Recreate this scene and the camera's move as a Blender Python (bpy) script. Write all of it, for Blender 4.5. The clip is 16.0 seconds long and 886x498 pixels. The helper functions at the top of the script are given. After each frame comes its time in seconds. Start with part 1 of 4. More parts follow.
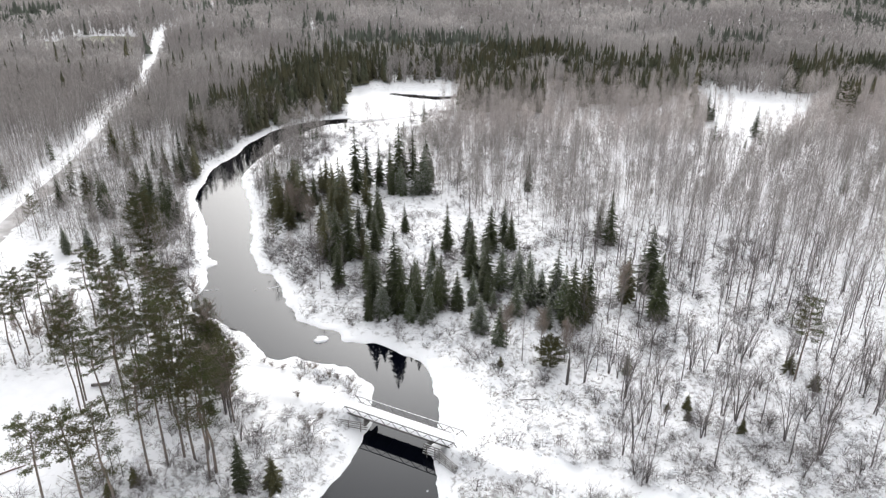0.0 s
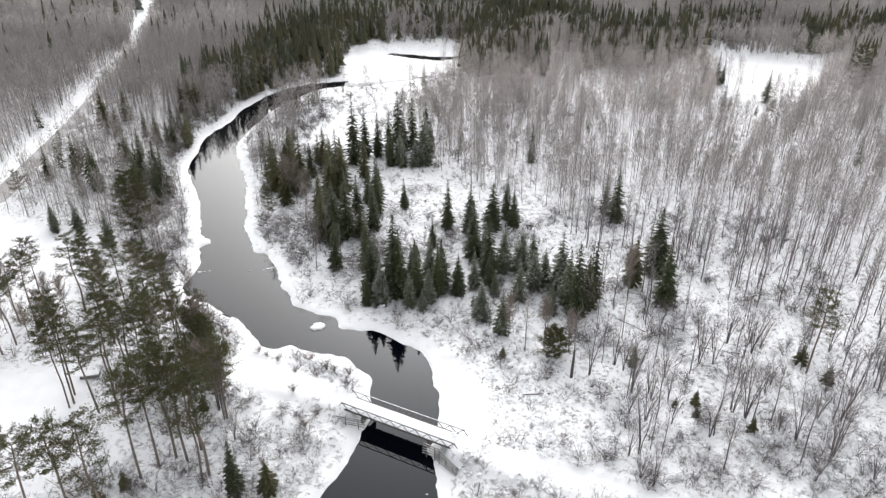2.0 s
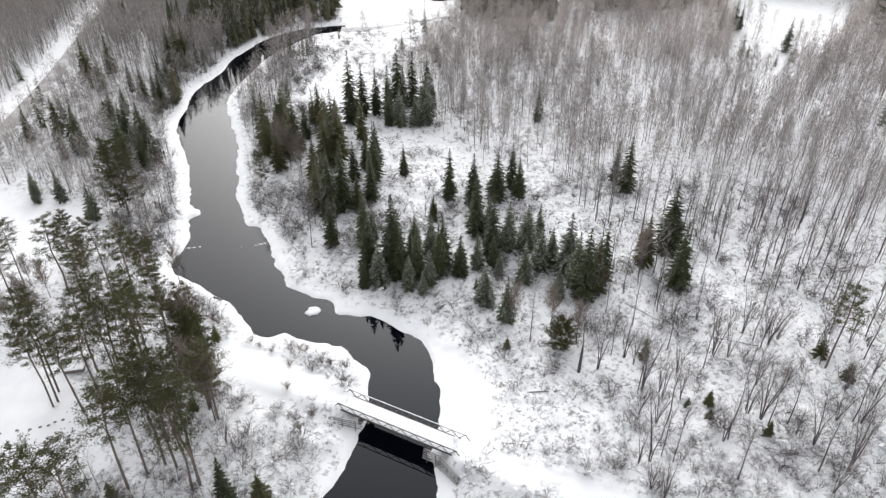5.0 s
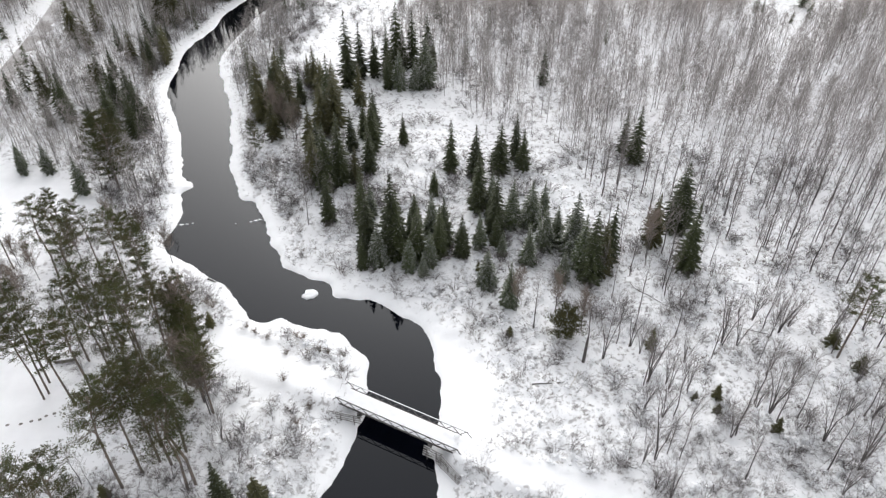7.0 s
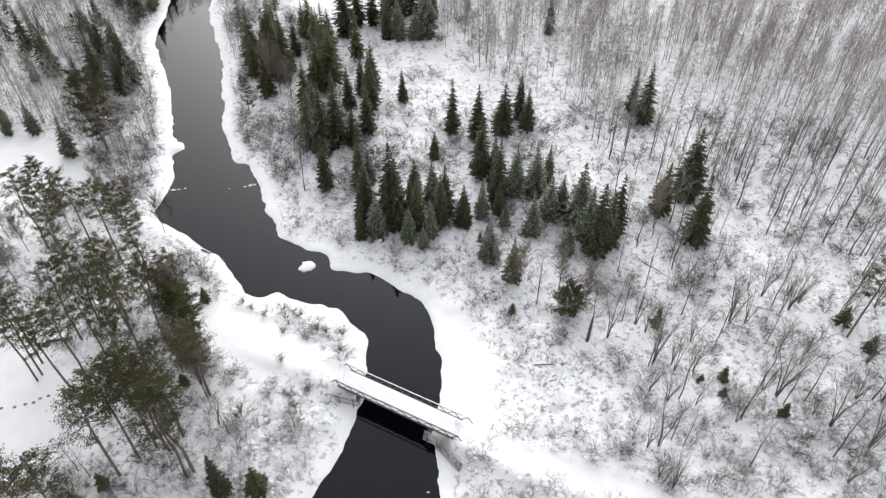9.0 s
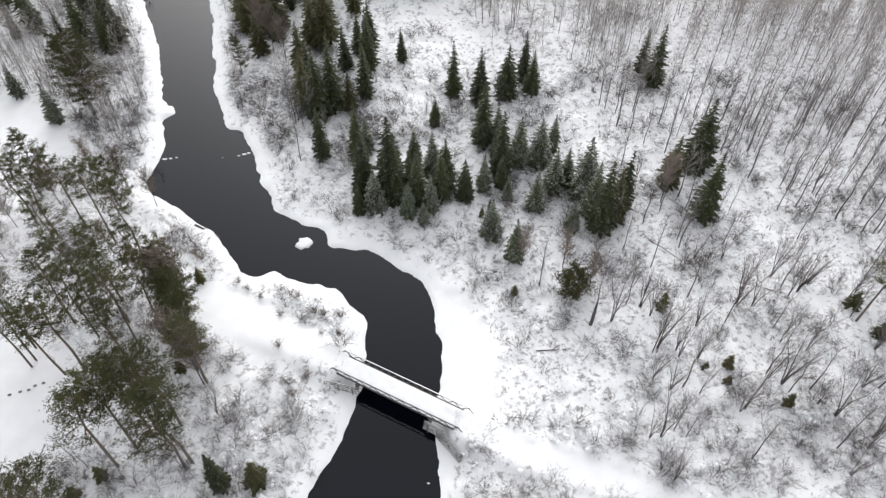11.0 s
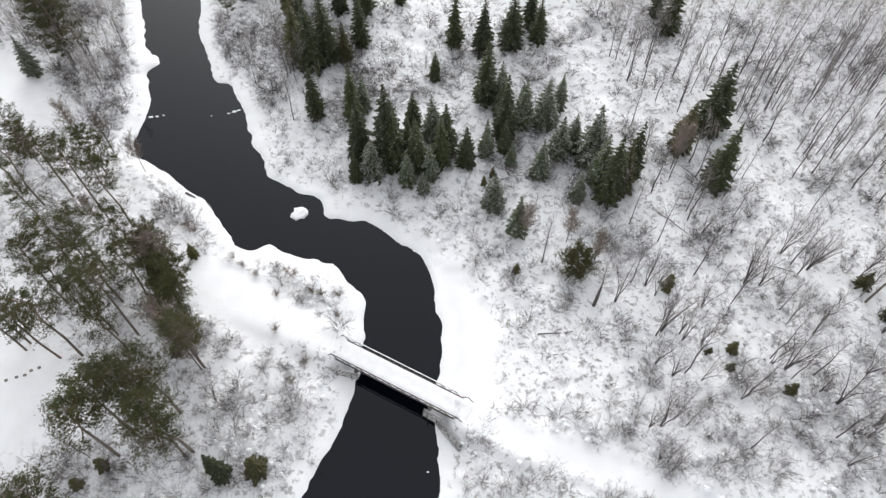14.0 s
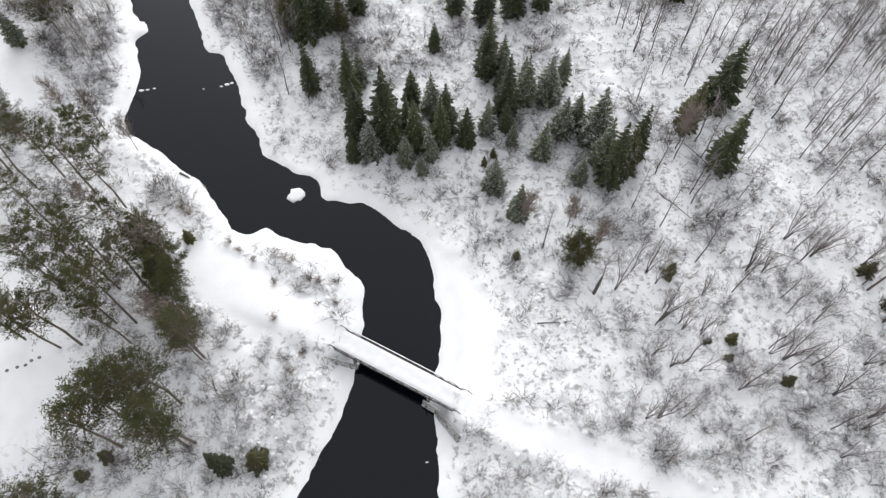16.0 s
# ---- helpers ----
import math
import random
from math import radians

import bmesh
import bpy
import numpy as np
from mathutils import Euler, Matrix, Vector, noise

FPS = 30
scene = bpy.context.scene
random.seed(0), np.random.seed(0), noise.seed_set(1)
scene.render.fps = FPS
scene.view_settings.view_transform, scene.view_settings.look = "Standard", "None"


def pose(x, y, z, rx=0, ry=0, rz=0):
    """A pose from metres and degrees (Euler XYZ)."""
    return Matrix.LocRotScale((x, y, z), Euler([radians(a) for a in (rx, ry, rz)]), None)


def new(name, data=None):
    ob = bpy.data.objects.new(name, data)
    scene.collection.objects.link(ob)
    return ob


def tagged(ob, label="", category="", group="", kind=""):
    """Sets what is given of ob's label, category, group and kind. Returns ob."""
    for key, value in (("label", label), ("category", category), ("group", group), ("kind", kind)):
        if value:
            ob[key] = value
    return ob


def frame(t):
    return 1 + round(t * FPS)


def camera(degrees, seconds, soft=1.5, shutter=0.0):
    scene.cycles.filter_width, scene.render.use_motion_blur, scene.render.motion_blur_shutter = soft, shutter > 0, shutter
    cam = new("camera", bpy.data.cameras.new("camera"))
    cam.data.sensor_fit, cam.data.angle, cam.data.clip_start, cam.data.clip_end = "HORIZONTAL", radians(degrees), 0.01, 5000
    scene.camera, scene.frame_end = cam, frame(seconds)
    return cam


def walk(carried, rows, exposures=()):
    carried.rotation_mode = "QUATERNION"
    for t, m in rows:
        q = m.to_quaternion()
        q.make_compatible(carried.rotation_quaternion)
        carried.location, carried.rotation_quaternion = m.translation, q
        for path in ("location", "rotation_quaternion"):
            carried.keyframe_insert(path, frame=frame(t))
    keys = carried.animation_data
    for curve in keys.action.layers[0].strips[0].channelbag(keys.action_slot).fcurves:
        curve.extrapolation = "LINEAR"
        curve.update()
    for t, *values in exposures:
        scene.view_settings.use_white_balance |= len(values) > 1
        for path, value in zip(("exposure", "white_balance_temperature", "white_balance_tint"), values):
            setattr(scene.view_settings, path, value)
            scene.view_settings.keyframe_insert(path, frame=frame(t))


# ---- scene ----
EXPOSURE = 0.52
cam = camera(64.75, 16.0, soft=1.25)
PATH_ROWS = [
    (0.0, 0.08, 0.11, 81.04, 0.03, -24.43),
    (0.5, 0.11, 2.17, 81.89, 0.04, -25.38),
    (1.0, 0.12, 4.22, 82.73, 0.06, -26.34),
    (1.5, 0.14, 6.28, 83.54, 0.08, -27.27),
    (2.0, 0.15, 8.34, 84.35, 0.10, -28.24),
    (2.5, 0.16, 10.40, 85.14, 0.12, -29.19),
    (3.0, 0.16, 12.46, 85.93, 0.15, -30.16),
    (3.5, 0.16, 14.51, 86.70, 0.17, -31.11),
    (4.0, 0.16, 16.57, 87.46, 0.19, -32.08),
    (6.2, 0.12, 25.66, 90.73, 0.31, -36.29),
    (6.5, 0.12, 26.90, 91.17, 0.32, -37.07),
    (7.0, 0.11, 28.98, 91.90, 0.35, -38.33),
    (7.5, 0.09, 31.05, 92.63, 0.37, -39.75),
    (8.0, 0.08, 33.13, 93.35, 0.40, -41.13),
    (8.5, 0.07, 35.22, 94.07, 0.43, -42.52),
    (9.0, 0.06, 37.31, 94.80, 0.45, -43.92),
    (11.5, 0.02, 47.83, 98.46, 0.58, -50.73),
    (12.0, 0.02, 49.95, 99.21, 0.61, -52.10),
    (12.5, 0.02, 52.08, 99.96, 0.63, -53.44),
    (13.0, 0.02, 54.21, 100.73, 0.65, -54.82),
    (13.5, 0.03, 56.35, 101.50, 0.67, -56.19),
    (14.0, 0.04, 58.50, 102.29, 0.69, -57.58),
    (14.5, 0.06, 60.66, 103.08, 0.71, -58.95),
    (15.0, 0.07, 62.82, 103.89, 0.73, -60.40),
    (15.5, 0.10, 64.99, 104.71, 0.75, -61.85),
    (16.0, 0.13, 67.18, 105.54, 0.76, -63.24),
]
walk(cam, [(t, pose(x, y, z, 90 + pitch, 0, yaw)) for t, x, y, z, yaw, pitch in PATH_ROWS], exposures=[(0.0, EXPOSURE + 0.20), (4.0, EXPOSURE + 0.07), (9.0, EXPOSURE + 0.01), (16.0, EXPOSURE - 0.04)])

# ---------------------------------------------------------------- world and sun
world = bpy.data.worlds.new("overcast_sky")
scene.world = world
world.use_nodes = True
wn, wl = world.node_tree.nodes, world.node_tree.links
wn.clear()
sky = wn.new("ShaderNodeTexSky")
sky.sky_type = "NISHITA"
sky.sun_disc = False
sky.sun_elevation, sky.sun_rotation = radians(28), radians(0)
sky.air_density, sky.dust_density, sky.ozone_density = 1.0, 6.0, 1.0
cloud = wn.new("ShaderNodeHueSaturation")
cloud.inputs["Saturation"].default_value = 0.12
bg = wn.new("ShaderNodeBackground")
bg.inputs["Strength"].default_value = 0.15
wout = wn.new("ShaderNodeOutputWorld")
wl.new(sky.outputs[0], cloud.inputs["Color"])
veil = wn.new("ShaderNodeMixRGB")  # even cloud over the sky
veil.inputs["Fac"].default_value = 0.40
veil.inputs["Color2"].default_value = (5.8, 5.85, 6.1, 1)
wl.new(cloud.outputs[0], veil.inputs["Color1"])
wl.new(veil.outputs[0], bg.inputs["Color"])
wl.new(bg.outputs[0], wout.inputs["Surface"])

sun_data = bpy.data.lights.new("sun", "SUN")
sun_data.energy, sun_data.angle, sun_data.color = 0.5, radians(120), (1.0, 0.98, 0.95)
sun = new("sun", sun_data)
sun.matrix_world = pose(0, 0, 300, -62, 0, 0)

# ---------------------------------------------------------------- small tools
K = 0.85  # metres to one unit of the plan lists below
rng = np.random.default_rng(7)


def hash2(ix, iy, seed):
    v = np.sin(ix * 127.1 + iy * 311.7 + seed * 74.7) * 43758.5453
    return v - np.floor(v)


def vnoise(x, y, scale, seed=0):
    """Smooth value noise between 0 and 1."""
    x, y = np.asarray(x, float) / scale, np.asarray(y, float) / scale
    ix, iy = np.floor(x), np.floor(y)
    fx, fy = x - ix, y - iy
    fx, fy = fx * fx * (3 - 2 * fx), fy * fy * (3 - 2 * fy)
    a = hash2(ix, iy, seed) * (1 - fx) + hash2(ix + 1, iy, seed) * fx
    b = hash2(ix, iy + 1, seed) * (1 - fx) + hash2(ix + 1, iy + 1, seed) * fx
    return a * (1 - fy) + b * fy


def step(a, b, v):
    t = np.clip((v - a) / (b - a), 0, 1)
    return t * t * (3 - 2 * t)


def spline(points, n=6, closed=False):
    """A Catmull-Rom curve through plan points, in metres."""
    p = np.array(points, float) * K
    if closed:
        p = np.vstack([p[-1:], p, p[:2]])
    else:
        p = np.vstack([2 * p[0] - p[1], p, 2 * p[-1] - p[-2]])
    out = []
    for i in range(1, len(p) - 2):
        for t in np.arange(n) / n:
            a, b, c, d = p[i - 1:i + 3]
            out.append(0.5 * (2 * b + (c - a) * t + (2 * a - 5 * b + 4 * c - d) * t * t + (3 * b - a - 3 * c + d) * t ** 3))
    if not closed:
        out.append(p[-2])
    return np.array(out)


def line_distance(x, y, line, reach=60.0):
    """Distance of every (x, y) to a polyline, and how far along it (0 to 1) the nearest place is."""
    x, y = np.asarray(x, float), np.asarray(y, float)
    best, along = np.full(x.shape, 1e9), np.zeros(x.shape)
    near = (x > line[:, 0].min() - reach) & (x < line[:, 0].max() + reach) & (y > line[:, 1].min() - reach) & (y < line[:, 1].max() + reach)
    xs, ys = x[near], y[near]
    if xs.size == 0:
        return best, along
    b, s = np.full(xs.shape, 1e9), np.zeros(xs.shape)
    for i in range(len(line) - 1):
        (ax, ay), (bx, by) = line[i][:2], line[i + 1][:2]
        dx, dy = bx - ax, by - ay
        t = np.clip(((xs - ax) * dx + (ys - ay) * dy) / (dx * dx + dy * dy + 1e-12), 0, 1)
        d = np.hypot(xs - ax - t * dx, ys - ay - t * dy)
        m = d < b
        b[m], s[m] = d[m], (i + t[m]) / (len(line) - 1)
    best[near], along[near] = b, s
    return best, along


def inside(x, y, ring):
    """Whether every (x, y) lies in a closed ring."""
    x, y = np.asarray(x, float), np.asarray(y, float)
    hit = np.zeros(x.shape, bool)
    for i in range(len(ring)):
        (ax, ay), (bx, by) = ring[i - 1][:2], ring[i][:2]
        if ay == by:
            continue
        hit ^= ((ay > y) != (by > y)) & (x < (bx - ax) * (y - ay) / (by - ay) + ax)
    return hit


def ring_distance(x, y, ring):
    """Signed distance to a ring: negative inside."""
    d, _ = line_distance(x, y, np.vstack([ring, ring[:1]]))
    return np.where(inside(x, y, ring), -d, d)


# ---------------------------------------------------------------- the plan
LEFT_BANK = [(-38, -40), (-35, 30), (-31, 66), (-28, 84), (-24.5, 94.2), (-20.4, 103.4), (-17.7, 109.3), (-15.8, 117.2), (-15.1, 122.6), (-15.5, 129.4), (-16.2, 134),
             (-19.1, 137), (-21.6, 140.4), (-26, 142.4), (-31.8, 143.9), (-36.5, 146), (-39.9, 144.6), (-43.5, 146.1), (-48.8, 153.6), (-55.7, 159.8), (-64.2, 166.2),
             (-68.5, 169.1), (-70.6, 174), (-69.8, 180), (-70.3, 186.5), (-73, 194), (-70.8, 198.5), (-75, 203.5), (-79.6, 215.7), (-84.6, 231.2), (-91, 244),
             (-97.3, 259.9), (-99, 275), (-101, 297), (-97, 314), (-95.5, 335), (-87.5, 362), (-77.6, 375), (-67, 382.5), (-47, 388)]
RIGHT_BANK = [(-4, -40), (-2, 30), (-1, 66), (-1, 94.5), (-1.4, 102.2), (-2.2, 109), (-3.5, 111.2), (-2.5, 113.8), (-1.3, 118), (-0.9, 122.8), (-1.2, 127.3), (-3.1, 136.7),
              (-4.6, 141.7), (-6.3, 144.2), (-11.6, 147.4), (-15.2, 150.6), (-18.2, 152.4), (-24.6, 152.2), (-26.3, 155), (-28.7, 158), (-35, 160.7), (-38.8, 162.8),
              (-42, 168.7), (-45.6, 176.3), (-47.7, 182.7), (-50.4, 187.6), (-53, 191.4), (-56.2, 192.6), (-58.8, 198), (-62.4, 206.5), (-65.8, 219.8), (-71.5, 242.5),
              (-79.2, 264.1), (-85.2, 281), (-86.2, 295), (-83.8, 318), (-80.9, 336.4), (-73.6, 354.1), (-65.1, 370), (-46, 380)]
left_bank, right_bank = spline(LEFT_BANK), spline(RIGHT_BANK)
river = np.vstack([left_bank, right_bank[::-1]])
channel = spline([(-33, 453), (-20, 449.5), (-8, 445), (2, 443.5), (10, 446), (10, 440), (0, 436), (-8, 436), (-20, 441), (-33, 450)], 4, True)
pond = spline([(158, 452), (188, 437), (215, 415), (223, 402), (205, 384), (178, 368), (150, 372), (148, 395), (155, 440)], 4, True)
reeds = spline([(150, 372), (205, 384), (199, 376), (169, 331), (142, 305), (120, 299), (131, 347)], 4, True)
meadow = spline([(-58, 466), (-38, 460), (-3, 466), (6, 456), (9, 440), (4, 425), (2, 404), (-26, 391), (-50, 389), (-55, 405), (-56, 430)], 4, True)
open_shore = spline([(-58, 468), (-20, 470), (9, 468), (11, 440), (6, 402), (-8, 386), (-30, 372), (-50, 366), (-64, 374), (-58, 392)], 4, True)
yard = spline([(-62, 107), (-65, 114), (-69, 120), (-75, 127), (-84, 136), (-95, 133), (-130, 126), (-150, 105), (-120, 96), (-80, 99), (-70, 103)], 4, True)
drive = spline([(-89, 177), (-92, 184), (-103, 199), (-125, 206), (-150, 214), (-150, 196), (-118, 180), (-98, 172)], 4, True)
field = spline([(-345, 590), (-300, 594), (-262, 610), (-276, 668), (-318, 682), (-352, 640)], 4, True)
apron = spline([(-4.5, 142), (2, 139), (7, 131), (9, 122), (8, 113), (0, 113), (-1.3, 118), (-0.9, 123), (-1.2, 128), (-3, 136)], 4, True)
ice_ring = np.array([(-53, 384.5), (-45, 383), (-26.8, 389.4), (-14.3, 396), (2.5, 405), (2.5, 396.4), (-14, 386.6), (-26.3, 379.8), (-44.3, 373.6), (-53, 375.5)]) * K
road_line = spline([(-148, 150), (-153, 190), (-158, 228), (-162.5, 259), (-168.5, 300), (-177, 345), (-184, 385), (-192, 427), (-203, 478), (-222, 535), (-246, 610), (-266, 665), (-277, 712), (-274, 775), (-262, 850)], 6)
road_side = np.gradient(road_line, axis=0)
road_side = np.stack([-road_side[:, 1], road_side[:, 0]], 1) / np.linalg.norm(road_side, axis=1)[:, None]
road_mid = road_line - road_side * 3.4
trail_east = spline([(4.2, 109.4), (9, 107), (14, 104.8), (22, 102.5), (33, 98.5), (55, 88), (90, 70), (140, 40)], 6)
trail_west = spline([(-20.7, 122.1), (-25, 124.2), (-31, 127), (-40, 132), (-49, 137.5), (-56, 144)], 6)
BRIDGE_W = np.array((-20.7, 122.1)) * K
BRIDGE_E = np.array((4.2, 109.4)) * K
DECK = 3.0


def smooth_snow(x, y):
    """1 where the snow lies smooth and open (trails, ice, clearings, road), 0 in brush."""
    m = np.zeros(np.shape(x))
    for ring, soft in ((pond, 3), (meadow, 3), (yard, 3), (drive, 3), (apron, 1.5), (ice_ring, 1.5)):
        m = np.maximum(m, step(soft, -soft, ring_distance(x, y, ring)))
    d, s = line_distance(x, y, trail_east)
    m = np.maximum(m, step(2.9, 2.1, d + vnoise(x, y, 2.5, 5) * 0.9))
    d, s = line_distance(x, y, trail_west)
    m = np.maximum(m, step(2.6, 1.2, d - 3.6 * step(0.1, 0.55, s) * step(1.15, 0.7, s) + vnoise(x, y, 2.5, 6) * 1.0))
    d, s = line_distance(x, y, road_mid)
    m = np.maximum(m, step(6.6, 4.8, d + vnoise(x, y, 4, 8) * 1.5))
    return m


def ground_height(x, y, fine=True):
    x, y = np.asarray(x, float), np.asarray(y, float)
    dr = ring_distance(x, y, river)
    dr = np.minimum(dr, ring_distance(x, y, channel))
    smooth = smooth_snow(x, y)
    wob = ((vnoise(x, y, 1.5, 1) - 0.5) * 0.7 + (vnoise(x, y, 3.4, 4) - 0.5) * 1.0) * np.clip(1 - np.abs(dr) / 4, 0, 1) * step(70 * K, 85 * K, y)
    d = dr + wob
    h = np.where(d < 0, np.maximum(-0.9, d * 0.8), 0.32 * step(0, 0.9, d) + 0.25 * step(0.5, 4, d) + 0.9 * step(2, 18, d))
    land = step(6, 40, dr)
    h = h + land * (0.8 * vnoise(x, y, 30, 2) + 1.6 * vnoise(x, y, 90, 3) - 0.6)
    far = step(420, 1300, np.hypot(x, y))
    h = h + far * (26 * vnoise(x, y, 420, 9) + 10 * vnoise(x, y, 170, 10) - 8)
    flat = step(5, -2, ring_distance(x, y, pond))
    h = h * (1 - flat) + 1.0 * flat
    flat = step(2, -3, ring_distance(x, y, meadow)) * step(-1.0, 2.5, dr)
    h = h * (1 - flat) + 0.25 * flat
    flat = step(1.5, -1.5, ring_distance(x, y, apron)) * step(0, 1.2, dr)
    h = h * (1 - flat) + 0.32 * flat
    flat = step(1.2, -0.6, ring_distance(x, y, ice_ring))
    h = h * (1 - flat) - 0.02 * flat
    # high banks and ramps at the bridge
    for line, end in ((trail_east, BRIDGE_E), (trail_west, BRIDGE_W)):
        d, s = line_distance(x, y, line)
        along = np.hypot(x - end[0], y - end[1])
        rise = step(30, 6, along) * step(1.5, 6.5, dr)
        h = np.maximum(h, 2.0 * rise + h * (1 - rise))
        up = step(4.6, 1.9, d) * step(22, 2, along) * step(0.6, 3.0, dr)
        h = h * (1 - up) + (DECK + 0.22) * up
    d, s = line_distance(x, y, road_mid)
    up = step(11, 6.6, d)
    h = h * (1 - up) + 2.2 * up
    if fine:
        brush = (1 - smooth) * step(1.0, 4.0, dr)
        shelf = (1 - smooth) * step(0.4, 1.5, dr) * (1 - step(3, 7, dr))
        lump = vnoise(x, y, 1.3, 11) * 0.6 + vnoise(x, y, 2.9, 12) * 0.6 + vnoise(x, y, 0.8, 17) * 0.3
        h = h + brush * (lump - 0.6) * 0.78 + shelf * (lump - 0.5) * 0.22
    return h


# ---------------------------------------------------------------- materials
def material(name, colour, rough=0.8, vary=0.25, scale=3.0, bump=0.0, bump_scale=20.0, second=None, mix_scale=1.0, mix_at=0.5, mix_soft=0.1, random_by="", spec=0.3):
    """A surface with grain and a second tone in patches."""
    m = bpy.data.materials.new(name)
    m.use_nodes = True
    n, l = m.node_tree.nodes, m.node_tree.links
    b = n["Principled BSDF"]
    b.inputs["Roughness"].default_value = rough
    b.inputs["Specular IOR Level"].default_value = spec
    co = n.new("ShaderNodeTexCoord")
    grain = n.new("ShaderNodeTexNoise")
    grain.inputs["Scale"].default_value, grain.inputs["Detail"].default_value = scale, 5
    l.new(co.outputs["Object"], grain.inputs["Vector"])
    hsv = n.new("ShaderNodeHueSaturation")
    hsv.inputs["Color"].default_value = (*colour, 1)
    span = n.new("ShaderNodeMapRange")
    span.inputs["To Min"].default_value, span.inputs["To Max"].default_value = 1 - vary, 1 + vary
    span.inputs["From Min"].default_value, span.inputs["From Max"].default_value = 0.3, 0.7
    l.new(grain.outputs[0], span.inputs[0])
    value = span.outputs[0]
    if random_by:
        if random_by == "island":
            rnd = n.new("ShaderNodeNewGeometry").outputs["Random Per Island"]
        else:
            rnd = n.new("ShaderNodeObjectInfo").outputs["Random"]
        r2 = n.new("ShaderNodeMapRange")
        r2.inputs["To Min"].default_value, r2.inputs["To Max"].default_value = 0.7, 1.3
        l.new(rnd, r2.inputs[0])
        mul = n.new("ShaderNodeMath")
        mul.operation = "MULTIPLY"
        l.new(value, mul.inputs[0]), l.new(r2.outputs[0], mul.inputs[1])
        value = mul.outputs[0]
    l.new(value, hsv.inputs["Value"])
    colour_out = hsv.outputs[0]
    if second:
        patch = n.new("ShaderNodeTexNoise")
        patch.inputs["Scale"].default_value, patch.inputs["Detail"].default_value = mix_scale, 4
        l.new(co.outputs["Object"], patch.inputs["Vector"])
        edge = n.new("ShaderNodeMapRange")
        edge.inputs["From Min"].default_value, edge.inputs["From Max"].default_value = mix_at - mix_soft, mix_at + mix_soft
        l.new(patch.outputs[0], edge.inputs[0])
        mix = n.new("ShaderNodeMixRGB")
        mix.inputs["Color2"].default_value = (*second, 1)
        l.new(edge.outputs[0], mix.inputs["Fac"]), l.new(colour_out, mix.inputs["Color1"])
        colour_out = mix.outputs[0]
    l.new(colour_out, b.inputs["Base Color"])
    if bump:
        fine = n.new("ShaderNodeTexNoise")
        fine.inputs["Scale"].default_value, fine.inputs["Detail"].default_value = bump_scale, 4
        l.new(co.outputs["Object"], fine.inputs["Vector"])
        bp = n.new("ShaderNodeBump")
        bp.inputs["Strength"].default_value, bp.inputs["Distance"].default_value = bump, 0.05
        l.new(fine.outputs[0], bp.inputs["Height"]), l.new(bp.outputs[0], b.inputs["Normal"])
    return m


def snowy(name, colour, snow_amount, rough=0.75, vary=0.3, scale=30.0, snow_scale=95.0):
    """Foliage or wood that carries snow on what faces up, in broken patches."""
    m = material(name, colour, rough, vary, scale, random_by="object")
    n, l = m.node_tree.nodes, m.node_tree.links
    b = n["Principled BSDF"]
    base = b.inputs["Base Color"].links[0].from_socket
    geo = n.new("ShaderNodeNewGeometry")
    sep = n.new("ShaderNodeSeparateXYZ")
    l.new(geo.outputs["Normal"], sep.inputs[0])
    up = n.new("ShaderNodeMath")
    up.operation = "ABSOLUTE"
    l.new(sep.outputs["Z"], up.inputs[0])
    noise_tex = n.new("ShaderNodeTexNoise")
    noise_tex.inputs["Scale"].default_value, noise_tex.inputs["Detail"].default_value = snow_scale, 3
    co = n.new("ShaderNodeTexCoord")
    l.new(co.outputs["Object"], noise_tex.inputs["Vector"])
    mul = n.new("ShaderNodeMath")
    mul.operation = "MULTIPLY"
    l.new(up.outputs[0], mul.inputs[0]), l.new(noise_tex.outputs[0], mul.inputs[1])
    edge = n.new("ShaderNodeMapRange")
    edge.inputs["From Min"].default_value, edge.inputs["From Max"].default_value = 0.60 - 0.4 * snow_amount, 0.70 - 0.4 * snow_amount
    edge.inputs["To Max"].default_value = 0.8
    l.new(mul.outputs[0], edge.inputs[0])
    mix = n.new("ShaderNodeMixRGB")
    mix.inputs["Color2"].default_value = (0.76, 0.77, 0.77, 1)
    l.new(edge.outputs[0], mix.inputs["Fac"]), l.new(base, mix.inputs["Color1"])
    l.new(mix.outputs[0], b.inputs["Base Color"])
    return m


